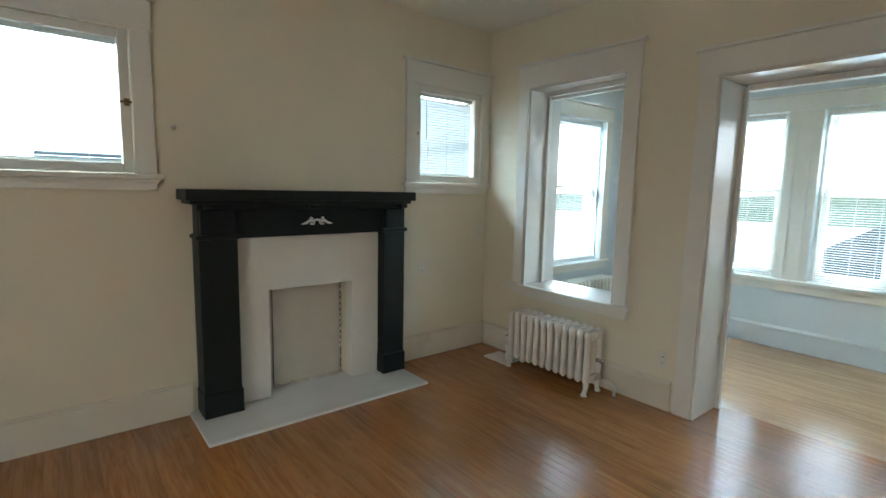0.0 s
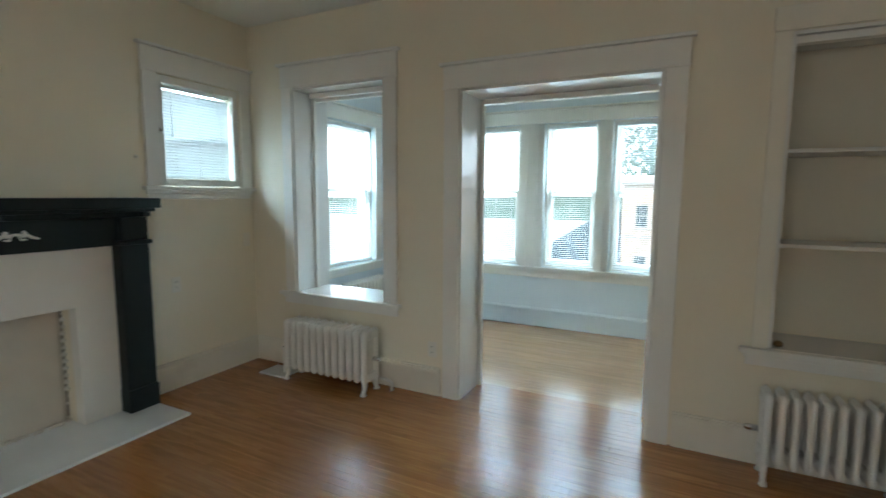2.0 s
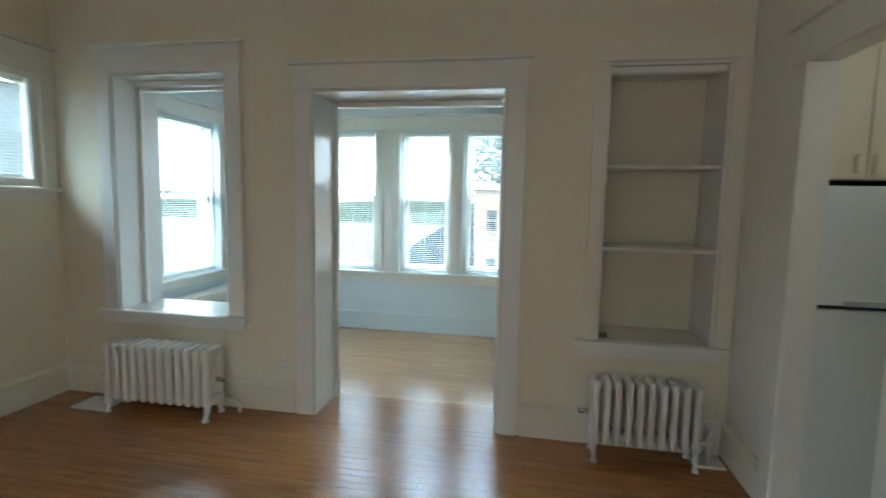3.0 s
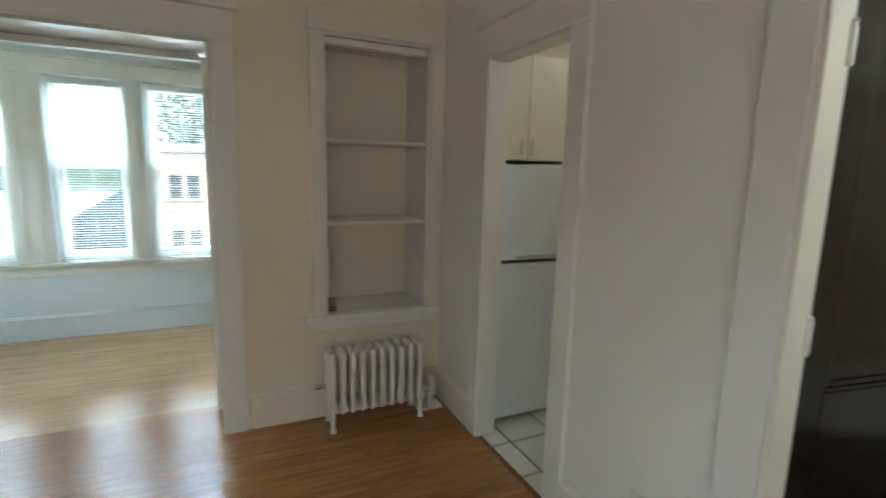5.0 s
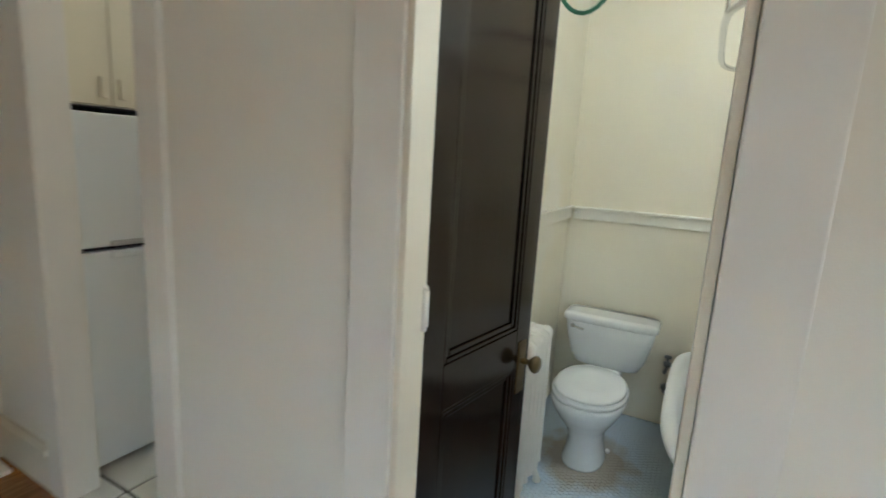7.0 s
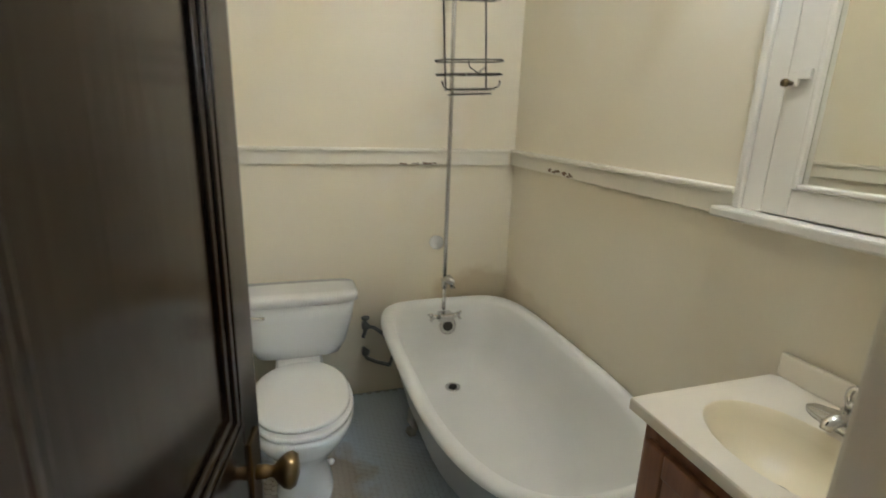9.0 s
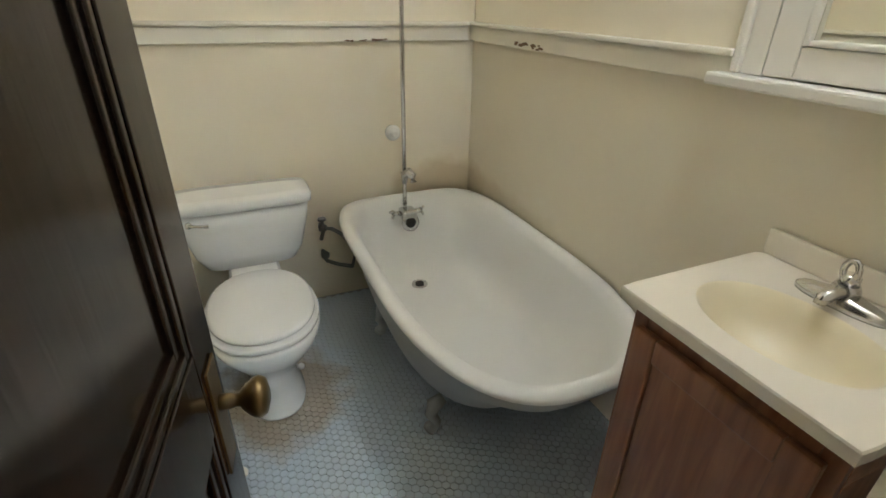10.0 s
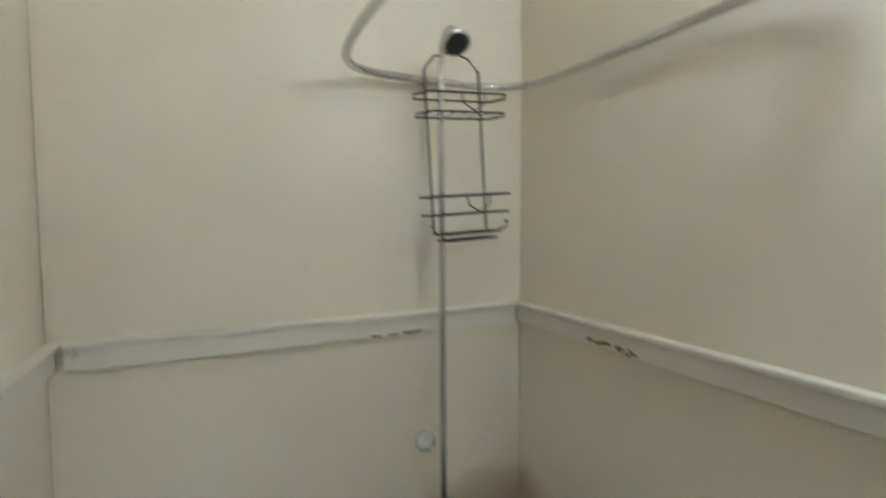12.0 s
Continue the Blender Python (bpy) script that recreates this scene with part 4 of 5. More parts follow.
b = bmesh.new()
flakes(b, "x", 3.27, 3.46, YBS + 0.0215, 1, 1.183, 1.20, 13)
structure("paint_flakes", b, FLAKE, "bare brown patches on chair rail", "flaked paint")
b = bmesh.new()
flakes(b, "y", -0.42, -0.24, XB - 0.0215, -1, 1.180, 1.186, 11)
structure("paint_flakes_east", b, FLAKE, "bare brown crack in rail paint", "flaked paint")
b = bmesh.new()
tube(b, [(XB - 0.021, 0.545, 1.225), (XB - 0.035, 0.545, 1.222), (XB - 0.045, 0.54, 1.215), (XB - 0.05, 0.535, 1.225)], 0.004, 8)
tube(b, [(XB - 0.021, 0.525, 1.225), (XB - 0.035, 0.522, 1.215), (XB - 0.042, 0.518, 1.225)], 0.004, 8)
solo("coat_hook", b, TRIM, "small white painted double hook on rail", "hook")

# toilet
tl = thing("toilet", 3.25, 0.24, 0, "white two-piece toilet with lid down against wall", "toilet")
b = bmesh.new()
loft(b, [superring(cx, 0, z, ax, ay, 2.3, 36) for cx, z, ax, ay in ((0.02, 0.002, 0.165, 0.105), (0.02, 0.012, 0.165, 0.105), (0.03, 0.06, 0.15, 0.092), (0.035, 0.13, 0.145, 0.086), (0.02, 0.2, 0.165, 0.105), (-0.005, 0.27, 0.205, 0.145), (-0.02, 0.33, 0.235, 0.172), (-0.02, 0.365, 0.245, 0.182), (-0.02, 0.38, 0.24, 0.178))])
box(b, 0.16, 0.40, -0.10, 0.10, 0.22, 0.365, 0.03, 3)
bowl = part("bowl", b, PORCELAIN, tl)
b = bmesh.new()
lathe(b, [(0.012, 0), (0.014, 0.012), (0.006, 0.02)], Matrix.Translation((0.09, -0.105, 0.014)), 12)
part("bolt_cap", b, PORCELAIN, bowl)
b = bmesh.new()
loft(b, [superring(-0.02, 0, z, ax, ay, 2.2, 40) for z, ax, ay in ((0.382, 0.235, 0.175), (0.386, 0.242, 0.182), (0.397, 0.243, 0.183), (0.402, 0.238, 0.178))])
seat = part("seat", b, PORCELAIN, tl)
b = bmesh.new()
loft(b, [superring(-0.012, 0, z, ax, ay, 2.2, 40) for z, ax, ay in ((0.404, 0.222, 0.165), (0.408, 0.230, 0.172), (0.418, 0.229, 0.171), (0.424, 0.218, 0.160), (0.427, 0.12, 0.09))])
part("lid", b, PORCELAIN, tl)
b = bmesh.new()
box(b, 0.185, 0.235, -0.085, -0.055, 0.383, 0.41, 0.006)
box(b, 0.185, 0.235, 0.055, 0.085, 0.383, 0.41, 0.006)
part("seat_hinges", b, PORCELAIN, seat)
b = bmesh.new()
loft(b, [superring(cx, 0, z, ax, ay, e, 44) for cx, z, ax, ay, e in ((0.44, 0.352, 0.06, 0.15, 3.5), (0.44, 0.366, 0.085, 0.175, 4), (0.44, 0.42, 0.094, 0.205, 5), (0.44, 0.54, 0.10, 0.235, 6), (0.44, 0.612, 0.102, 0.245, 7))])
tank = part("tank", b, PORCELAIN, tl)
b = bmesh.new()
loft(b, [superring(0.438, 0, z, ax, ay, 6, 44) for z, ax, ay in ((0.613, 0.106, 0.25), (0.617, 0.114, 0.258), (0.645, 0.115, 0.26), (0.655, 0.108, 0.252), (0.657, 0.06, 0.2))])
part("tank_lid", b, PORCELAIN, tl)
b = bmesh.new()
lathe(b, [(0.012, 0), (0.012, 0.012), (0.004, 0.014)], pose(0.337, 0.195, 0.585, 0, -90, 0), 12)
tube(b, [(0.325, 0.195, 0.585), (0.322, 0.15, 0.578), (0.322, 0.13, 0.576)], [0.006, 0.006, 0.008], 8)
part("flush_lever", b, CHROME, tank, "chrome flush lever")
# tub
tub = thing("bathtub", 3.08, -0.463, 0, "white enamelled clawfoot bathtub with rolled rim", "bathtub")
TL, TW, TH = 0.702, 0.366, 0.53


def tub_ring(z, l, w, e, cx=0.0):
    """Round at the foot end, squarer at the tap end."""
    out = []
    for k in range(64):
        a = k * math.tau / 64
        c, s = math.cos(a), math.sin(a)
        ee = e if c > 0 else 2.75
        out.append(Vector((cx + l * math.copysign(abs(c) ** (2 / ee), c), w * math.copysign(abs(s) ** (2 / ee), s), z)))
    return out


b = bmesh.new()
loft(b, [tub_ring(z, l, w, 5.0, cx) for z, l, w, cx in ((TH - 0.035, TL - 0.03, TW - 0.03, 0), (TH - 0.033, TL - 0.012, TW - 0.012, 0), (TH - 0.022, TL, TW, 0), (TH - 0.008, TL - 0.004, TW - 0.004, 0), (TH, TL - 0.022, TW - 0.022, 0), (TH - 0.004, TL - 0.045, TW - 0.045, 0), (TH - 0.03, TL - 0.062, TW - 0.06, 0), (TH - 0.10, TL - 0.078, TW - 0.072, 0.003),
                                                            (0.30, TL - 0.175, TW - 0.092, 0.07), (0.22, TL - 0.225, TW - 0.12, 0.09), (0.18, TL - 0.275, TW - 0.165, 0.10), (0.168, TL - 0.33, TW - 0.21, 0.10), (0.166, TL - 0.42, TW - 0.26, 0.10))], cap0=False)
tin = part("basin", b, ENAMEL, tub)
b = bmesh.new()
loft(b, [tub_ring(z, l, w, 4.0, cx) for z, l, w, cx in ((TH - 0.036, TL - 0.028, TW - 0.028, 0), (TH - 0.10, TL - 0.055, TW - 0.05, 0), (0.30, TL - 0.155, TW - 0.07, 0.07), (0.20, TL - 0.215, TW - 0.10, 0.095), (0.155, TL - 0.28, TW - 0.15, 0.10), (0.14, TL - 0.36, TW - 0.22, 0.10))], cap0=False)
part("outer_shell", b, TUBOUT, tub, "grey painted outer shell")
for x in (-0.22, 0.38):
    for s in (-1, 1):
        b = bmesh.new()
        tube(b, [(x, s * 0.19, 0.135), (x, s * 0.225, 0.115), (x, s * 0.235, 0.075), (x, s * 0.215, 0.035), (x, s * 0.235, 0.012), (x, s * 0.245, 0.002)], [0.02, 0.028, 0.02, 0.018, 0.026, 0.02], 10)
        part("claw_foot", b, TUBOUT, tub)
b = bmesh.new()
lathe(b, [(0.036, 0), (0.036, 0.004), (0.026, 0.005), (0.022, 0.001)], Matrix.Translation((0.44, 0.02, 0.171)), 20)
dr = part("drain", b, CHROME, tub, "chrome drain ring")
b = bmesh.new()
lathe(b, [(0.02, 0), (0.02, 0.0015)], Matrix.Translation((0.44, 0.02, 0.176)), 16)
part("drain_hole", b, DARKHOLE, dr)
# tub tap and riser
XT, YT = 3.71, -0.445
tp = thing("tub_shower_riser", XT, YT, 0, "chrome tub tap with tall shower riser pipe", "shower", "shower fittings")
b = bmesh.new()
tube(b, [(0, 0, 0.49), (0, 0, 0.60)], 0.010, 12)
tube(b, [(0, 0, 0.60), (-0.005, 0, 0.64), (-0.025, -0.012, 0.655), (-0.045, -0.022, 0.64), (-0.05, -0.025, 0.615)], [0.012, 0.019, 0.02, 0.019, 0.015], 12)
part("diverter_spout", b, CHROME, tp)
b = bmesh.new()
box(b, -0.075, 0.0, -0.035, 0.035, 0.44, 0.487, 0.014, 3)
tube(b, [(0.0, 0, 0.463), (-0.045, 0.0, 0.463)], 0.022, 12)
for s in (-1, 1):
    tube(b, [(-0.03, s * 0.03, 0.465), (-0.03, s * 0.07, 0.468)], 0.012, 10)
    for a in range(3):
        tube(b, [(-0.03, s * 0.068, 0.468), (-0.03 + 0.024 * math.cos(a * 2.1), s * 0.074, 0.468 + 0.024 * math.sin(a * 2.1))], 0.006, 8)
part("mixer_body", b, CHROME, tp)
b = bmesh.new()
lathe(b, [(0.040, 0), (0.042, 0.008), (0.030, 0.012)], pose(-0.066, 0, 0.432, 0, -78, 0), 20)
ov = part("overflow_grille", b, CHROME, tp, "round overflow grille")
b = bmesh.new()
lathe(b, [(0.024, 0.0122), (0.024, 0.0135), (0.012, 0.0136), (0.012, 0.0128)], pose(-0.066, 0, 0.432, 0, -78, 0), 20)
part("grille_slots", b, DARKHOLE, ov)
b = bmesh.new()
tube(b, [(0, 0, 0.655), (0.012, -0.004, 1.2), (0.02, -0.006, 2.02), (0.005, -0.003, 2.085), (-0.04, 0.004, 2.115), (-0.09, 0.012, 2.095)], 0.0095, 10)
part("riser_pipe", b, CHROME, tp)
b = bmesh.new()
lathe(b, [(0.012, -0.02), (0.018, 0.0), (0.04, 0.04), (0.042, 0.05), (0.02, 0.052)], pose(-0.095, 0.013, 2.09, 0, 218, 0), 18)
sh = part("shower_head", b, CHROME, tp)
b = bmesh.new()
lathe(b, [(0.034, 0.0522), (0.034, 0.054), (0.01, 0.0545)], pose(-0.095, 0.013, 2.09, 0, 218, 0), 18)
part("spray_face", b, GASKET, sh, "dark spray plate")
b = bmesh.new()
lathe(b, [(0.034, 0.001), (0.036, 0.016), (0.024, 0.026), (0.014, 0.03), (0.012, 0.05)], pose(XB, YT + 0.007, 0.795, 0, -90, 0), 16)
solo("wall_pipe_flange", b, PORCELAIN, "round white painted pipe flange on wall", "flange")
b = bmesh.new()
tube(b, [(3.80, -0.035, 0.36), (3.79, -0.05, 0.42), (3.76, -0.08, 0.425), (3.72, -0.115, 0.41)], 0.009, 8)
tube(b, [(3.80, -0.035, 0.28), (3.78, -0.05, 0.255), (3.74, -0.09, 0.25), (3.66, -0.14, 0.27)], 0.009, 8)
lathe(b, [(0.018, 0), (0.02, 0.02), (0.008, 0.03), (0.008, 0.045), (0.02, 0.05), (0.018, 0.06)], Matrix.Translation((3.79, -0.045, 0.41)), 10)
lathe(b, [(0.018, 0), (0.02, 0.02), (0.008, 0.03)], Matrix.Translation((3.79, -0.045, 0.27)), 10)
for zz in (0.275, 0.415):
    tube(b, [(3.79, -0.045, zz), (XB - 0.001, -0.045, zz)], 0.010, 8)
tube(b, [(3.66, -0.14, 0.27), (3.67, -0.16, 0.33), (3.72, -0.115, 0.41)], 0.008, 8)
solo("supply_valve", b, DULLMETAL, "old metal water supply valves beside tub", "valve").location = (0, -0.03, -0.02)

# curtain rod round the tub
b = bmesh.new()
ring = [Vector((p.x, p.y, 2.005)) for p in superring(3.20, -0.455, 0, 0.60, 0.34, 5, 48)]
tube(b, ring, 0.0125, 10, True)
rod = thing("shower_curtain_rod", 0, 0, 0, "grey metal shower curtain ring hung over tub", "curtain rod")
part("ring", b, CHROME, rod)
b = bmesh.new()
tube(b, [(3.20, -0.455 + 0.34, 2.005), (3.20, -0.115, CZ - 0.001)], 0.008, 8)
part("ceiling_stay", b, CHROME, rod)
b = bmesh.new()
tube(b, [(3.795, -0.44, 2.005), (XB - 0.001, -0.44, 2.005)], 0.010, 8)
part("wall_stay", b, CHROME, rod)

# wire caddy
cd = thing("shower_caddy", 3.715, -0.50, 0, "dark wire shower caddy hung on riser pipe", "caddy")
cd.matrix_world = pose(3.725, -0.485, 2.05, -3.5) @ pose(0, 0, -2.05)
for s in (-1, 1):
    b = bmesh.new()
    tube(b, [(0, s * 0.095, 1.52), (0, s * 0.095, 2.02), (0, s * 0.06, 2.06), (0, s * 0.012, 2.075)], 0.0035, 6)
    part("side_wire", b, DARKMETAL, cd)
for z in (1.875, 1.575):
    b = bmesh.new()
    for zz, hw, d in ((z, 0.15, 0.10), (z + 0.055, 0.155, 0.105)):
        loop = [(0.005, -hw + 0.02, zz), (-d * 0.5, -hw, zz), (-d, -hw + 0.03, zz), (-d, hw - 0.03, zz), (-d * 0.5, hw, zz), (0.005, hw - 0.02, zz)]
        tube(b, loop, 0.003, 6, True)
    for k in range(7):
        yy = -0.12 + k * 0.04
        tube(b, [(0.004, yy, z), (-0.098, yy, z)], 0.0018, 5)
    tube(b, [(-0.102, -0.055, z + 0.055), (-0.104, -0.05, z + 0.025), (-0.105, -0.015, z + 0.003), (-0.104, 0.02, z + 0.025), (-0.102, 0.025, z + 0.055)], 0.0025, 6)
    part("basket", b, DARKMETAL, cd)
b = bmesh.new()
for zz, hw in ((1.515, 0.10), (1.495, 0.085)):
    tube(b, [(0, -hw, zz), (-0.08, -hw, zz), (-0.08, hw, zz), (0, hw, zz)], 0.0028, 6, True)
for k in range(15):
    yy = -0.084 + k * 0.012
    tube(b, [(-0.08, yy, 1.515), (-0.078, yy, 1.495), (0, yy, 1.495)], 0.0014, 4)
for s in (-1, 1):
    tube(b, [(-0.06, s * 0.10, 1.515), (-0.07, s * 0.125, 1.525), (-0.07, s * 0.13, 1.54)], 0.0028, 6)
    lathe(b, [(0.001, -0.006), (0.006, 0), (0.001, 0.006)], Matrix.Translation((-0.07, s * 0.13, 1.543)), 8)
part("soap_tray", b, DARKMETAL, cd)

# vanity
vn = thing("vanity_cabinet", 1.925, YBS + 0.003, 0, "small stained oak vanity cabinet under basin top", "vanity")
VW, VD, VH = 0.40, 0.385, 0.815
b = bmesh.new()
box(b, 0.0, VW, 0.0, VD - 0.02, 0.08, 0.735, 0.003)
box(b, 0.0, 0.016, 0.0, VD - 0.02, 0.7355, VH - 0.001)
box(b, VW - 0.016, VW, 0.0, VD - 0.02, 0.7355, VH - 0.001)
box(b, 0.01, VW - 0.01, 0.0, VD - 0.07, 0.001, 0.0795, 0.002)
part("body", b, OAK, vn)
b = bmesh.new()
for x0, x1, z0, z1 in ((0, 0.035, 0.08, VH - 0.001), (VW - 0.035, VW, 0.08, VH - 0.001), (0.0355, VW - 0.0355, VH - 0.06, VH - 0.001), (0.0355, VW - 0.0355, 0.08, 0.12)):
    box(b, x0, x1, VD - 0.0195, VD - 0.004, z0, z1, 0.002)
part("face_frame", b, OAK, vn)
b = bmesh.new()
x0, x1, z0, z1 = 0.02, VW - 0.02, 0.10, VH - 0.045
for p0, p1, q0, q1 in ((x0, x0 + 0.055, z0, z1), (x1 - 0.055, x1, z0, z1), (x0 + 0.0555, x1 - 0.0555, z0, z0 + 0.055), (x0 + 0.0555, x1 - 0.0555, z1 - 0.055, z1)):
    box(b, p0, p1, VD - 0.0035, VD + 0.015, q0, q1, 0.005)
dr2 = part("door", b, OAK, vn)
b = bmesh.new()
box(b, x0 + 0.056, x1 - 0.056, VD - 0.003, VD + 0.007, z0 + 0.056, z1 - 0.056, 0.002)
part("panel", b, OAK, dr2)
ct = thing("washbasin", 1.902, YBS + 0.003, 0.817, "cream cultured marble top with moulded oval basin", "basin")
CW, CDp = 0.437, 0.415
b = bmesh.new()
NS = 56
oc = (0.226, 0.243)
sq = []
for k in range(NS):
    a = k * math.tau / NS
    c, s = math.cos(a), math.sin(a)
    f = min((CW / 2) / max(abs(c), 1e-6), ((CDp - oc[1]) if s > 0 else oc[1]) / max(abs(s), 1e-6))
    sq.append((oc[0] + c * f, oc[1] + s * f))
rings = [[Vector((x, y, -0.0)) for x, y in sq], [Vector((x, y, 0.022)) for x, y in sq],
         [Vector((oc[0] + (x - oc[0]) * 0.99, oc[1] + (y - oc[1]) * 0.99, 0.026)) for x, y in sq]]
rings.append([Vector((p.x, p.y, 0.026)) for p in superring(oc[0], oc[1], 0, 0.158, 0.114, 2.1, NS)])
loft(b, rings, cap0=False, cap1=False)
for f in b.faces:
    f.smooth = False
part("top_slab", b, MARBLE, ct)
b = bmesh.new()
loft(b, [superring(oc[0], oc[1], z, ax, ay, 2.1, NS) for z, ax, ay in ((0.0262, 0.160, 0.116), (0.022, 0.154, 0.110), (0.0, 0.143, 0.102), (-0.035, 0.12, 0.085), (-0.06, 0.085, 0.062), (-0.07, 0.03, 0.026))], cap0=False)
bs = part("bowl", b, BASIN, ct, "yellowed oval basin bowl")
b = bmesh.new()
lathe(b, [(0.02, 0), (0.022, 0.003), (0.014, 0.004)], Matrix.Translation((oc[0], oc[1], -0.0695)), 16)
part("drain", b, CHROME, bs, "chrome drain")
b = bmesh.new()
box(b, 0.0, CW, 0.0, 0.016, 0.0265, 0.085, 0.005)
part("backsplash", b, MARBLE, ct)
fc = thing("basin_tap", 2.135, YBS + 0.085, 0.8435, "chrome centre-set basin tap with single handle", "tap")
b = bmesh.new()
loft(b, [superring(0, 0, z, ax, ay, 2.2, 28) for z, ax, ay in ((0.0, 0.082, 0.026), (0.010, 0.083, 0.027), (0.018, 0.072, 0.022), (0.026, 0.034, 0.02))])
part("base", b, CHROME, fc)
b = bmesh.new()
lathe(b, [(0.026, 0.018), (0.022, 0.04), (0.019, 0.046)], Matrix(), 16)
tube(b, [(0, 0.005, 0.03), (0, 0.035, 0.036), (0, 0.066, 0.03), (0, 0.07, 0.018)], [0.018, 0.014, 0.012, 0.010], 12)
part("spout", b, CHROME, fc)
b = bmesh.new()
lathe(b, [(0.017, 0.0465), (0.016, 0.06), (0.012, 0.066)], Matrix(), 12)
tube(b, [(0.012 * math.cos(a * math.tau / 14) + 0.002, 0.006, 0.072 + 0.02 * math.sin(a * math.tau / 14)) for a in range(14)], 0.006, 8, True)
part("handle", b, CHROME, fc)

# medicine cabinet
mc = thing("medicine_cabinet", 0, YBS, 0, "white painted recessed medicine cabinet with mirror door", "cabinet")


def mpart(name, mat, x0, x1, t0, t1, z0, z1, bev, parent=mc, label=""):
    b = bmesh.new()
    box(b, x0, x1, t0, t1, z0, z1, bev)
    return part(name, b, mat, parent, label)


mpart("casing_board", TRIM, 2.462, 2.512, 0.001, 0.022, 1.205, 1.98, 0.003)
mpart("casing_edge", TRIM, 2.5125, 2.532, 0.001, 0.034, 1.205, 1.98, 0.006)
mpart("casing_board", TRIM, 1.86, 1.938, 0.001, 0.022, 1.205, 1.98, 0.003)
mpart("head_board", TRIM, 1.86, 2.532, 0.001, 0.024, 1.981, 2.09, 0.003)
mpart("sill_board", TRIM, 1.85, 2.565, 0.001, 0.065, 1.178, 1.204, 0.006)
mpart("box_back", TRIM, 1.992, 2.428, -0.115, -0.10, 1.222, 1.948, 0.0)
md = mpart("door", TRIM, 2.395, 2.459, 0.002, 0.026, 1.208, 1.976, 0.004)
for x0, x1, z0, z1 in ((1.942, 2.002, 1.208, 1.976), (2.0025, 2.3945, 1.208, 1.268), (2.0025, 2.3945, 1.912, 1.976)):
    mpart("door_rail", TRIM, x0, x1, 0.002, 0.026, z0, z1, 0.004, md)
mpart("mirror", MIRROR, 2.004, 2.393, 0.008, 0.013, 1.27, 1.91, 0.0, md, "old silvered mirror")
b = bmesh.new()
for x0, x1, z0, z1 in ((2.382, 2.3944, 1.269, 1.911), (2.0026, 2.014, 1.269, 1.911), (2.0145, 2.3815, 1.269, 1.281), (2.0145, 2.3815, 1.90, 1.911)):
    box(b, x0, x1, 0.0135, 0.030, z0, z1, 0.004)
part("mirror_bead", b, TRIM, md)
b = bmesh.new()
box(b, 2.428, 2.452, 0.0265, 0.034, 1.485, 1.515, 0.003)
box(b, 2.40, 2.4275, 0.0265, 0.036, 1.498, 1.520, 0.003)
part("latch_body", b, TRIM, md)
b = bmesh.new()
lathe(b, [(0.005, 0), (0.005, 0.012), (0.009, 0.016), (0.008, 0.024), (0.002, 0.026)], pose(2.44, 0.034, 1.492, -90, 0, 0), 12)
part("latch_knob", b, BRASS, md, "small tarnished latch knob")

# bathroom wall lamp above the medicine cabinet, and the hanging cable
wl = thing("wall_lamp", 2.30, YBS, 2.40, "white porcelain wall lamp with bare bulb above cabinet", "wall lamp")
b = bmesh.new()
lathe(b, [(0.055, 0.001), (0.055, 0.012), (0.035, 0.03), (0.024, 0.04), (0.024, 0.16), (0.02, 0.17)], pose(0, 0, 0, -90, 0, 0), 20)
part("lamp_base", b, PORCELAIN, wl)
b = bmesh.new()
pts = []
for k in range(17):
    a = math.pi * k / 16
    pts.append((2.6, 0.305 + 0.115 * math.cos(a), 2.20 - 0.205 * math.sin(a)))
tube(b, [(2.6, 0.45, CZ - 0.001), (2.6, 0.43, 2.5)] + pts + [(2.6, 0.17, 2.5), (2.62, 0.15, CZ - 0.001)], 0.0075, 8)
solo("hanging_cable", b, GREEN, "dark green cable drooping from bathroom ceiling", "cable")


# ---- outside ----
b = bmesh.new()
box(b, -400, 400, SUNY1 + 0.5, 900, -6.3, -6.0)
box(b, -400, -3.6, -300, SUNY1 + 0.499, -6.3, -6.001)
structure("ground", b, ASPHALT, "pale asphalt car park far below", "ground")
b = bmesh.new()
hills = []
for row, (d, hz) in enumerate(((150, 1.0), (156, 4.5), (180, 6.5), (260, 6))):
    hills.append([b.verts.new((-500 + i * 25, d, -6.0 if row == 0 else -4 + hz * (0.6 + 0.5 * noise.noise((i * 0.3, row * 2.0, 0))))) for i in range(41)])
for a, c in zip(hills, hills[1:]):
    for i in range(40):
        b.faces.new((a[i], a[i + 1], c[i + 1], c[i]))
structure("backdrop", b, HILL, "low wooded hills in the distance", "hills")

for nm, q in (("backdrop_sky_north", (-700, 700, 690, 691, -6, 420)), ("backdrop_sky_west", (-701, -700, -500, 690, -6, 420))):
    b = bmesh.new()
    box(b, *q)
    structure(nm, b, CLOUD, "bright white overcast sky", "sky")


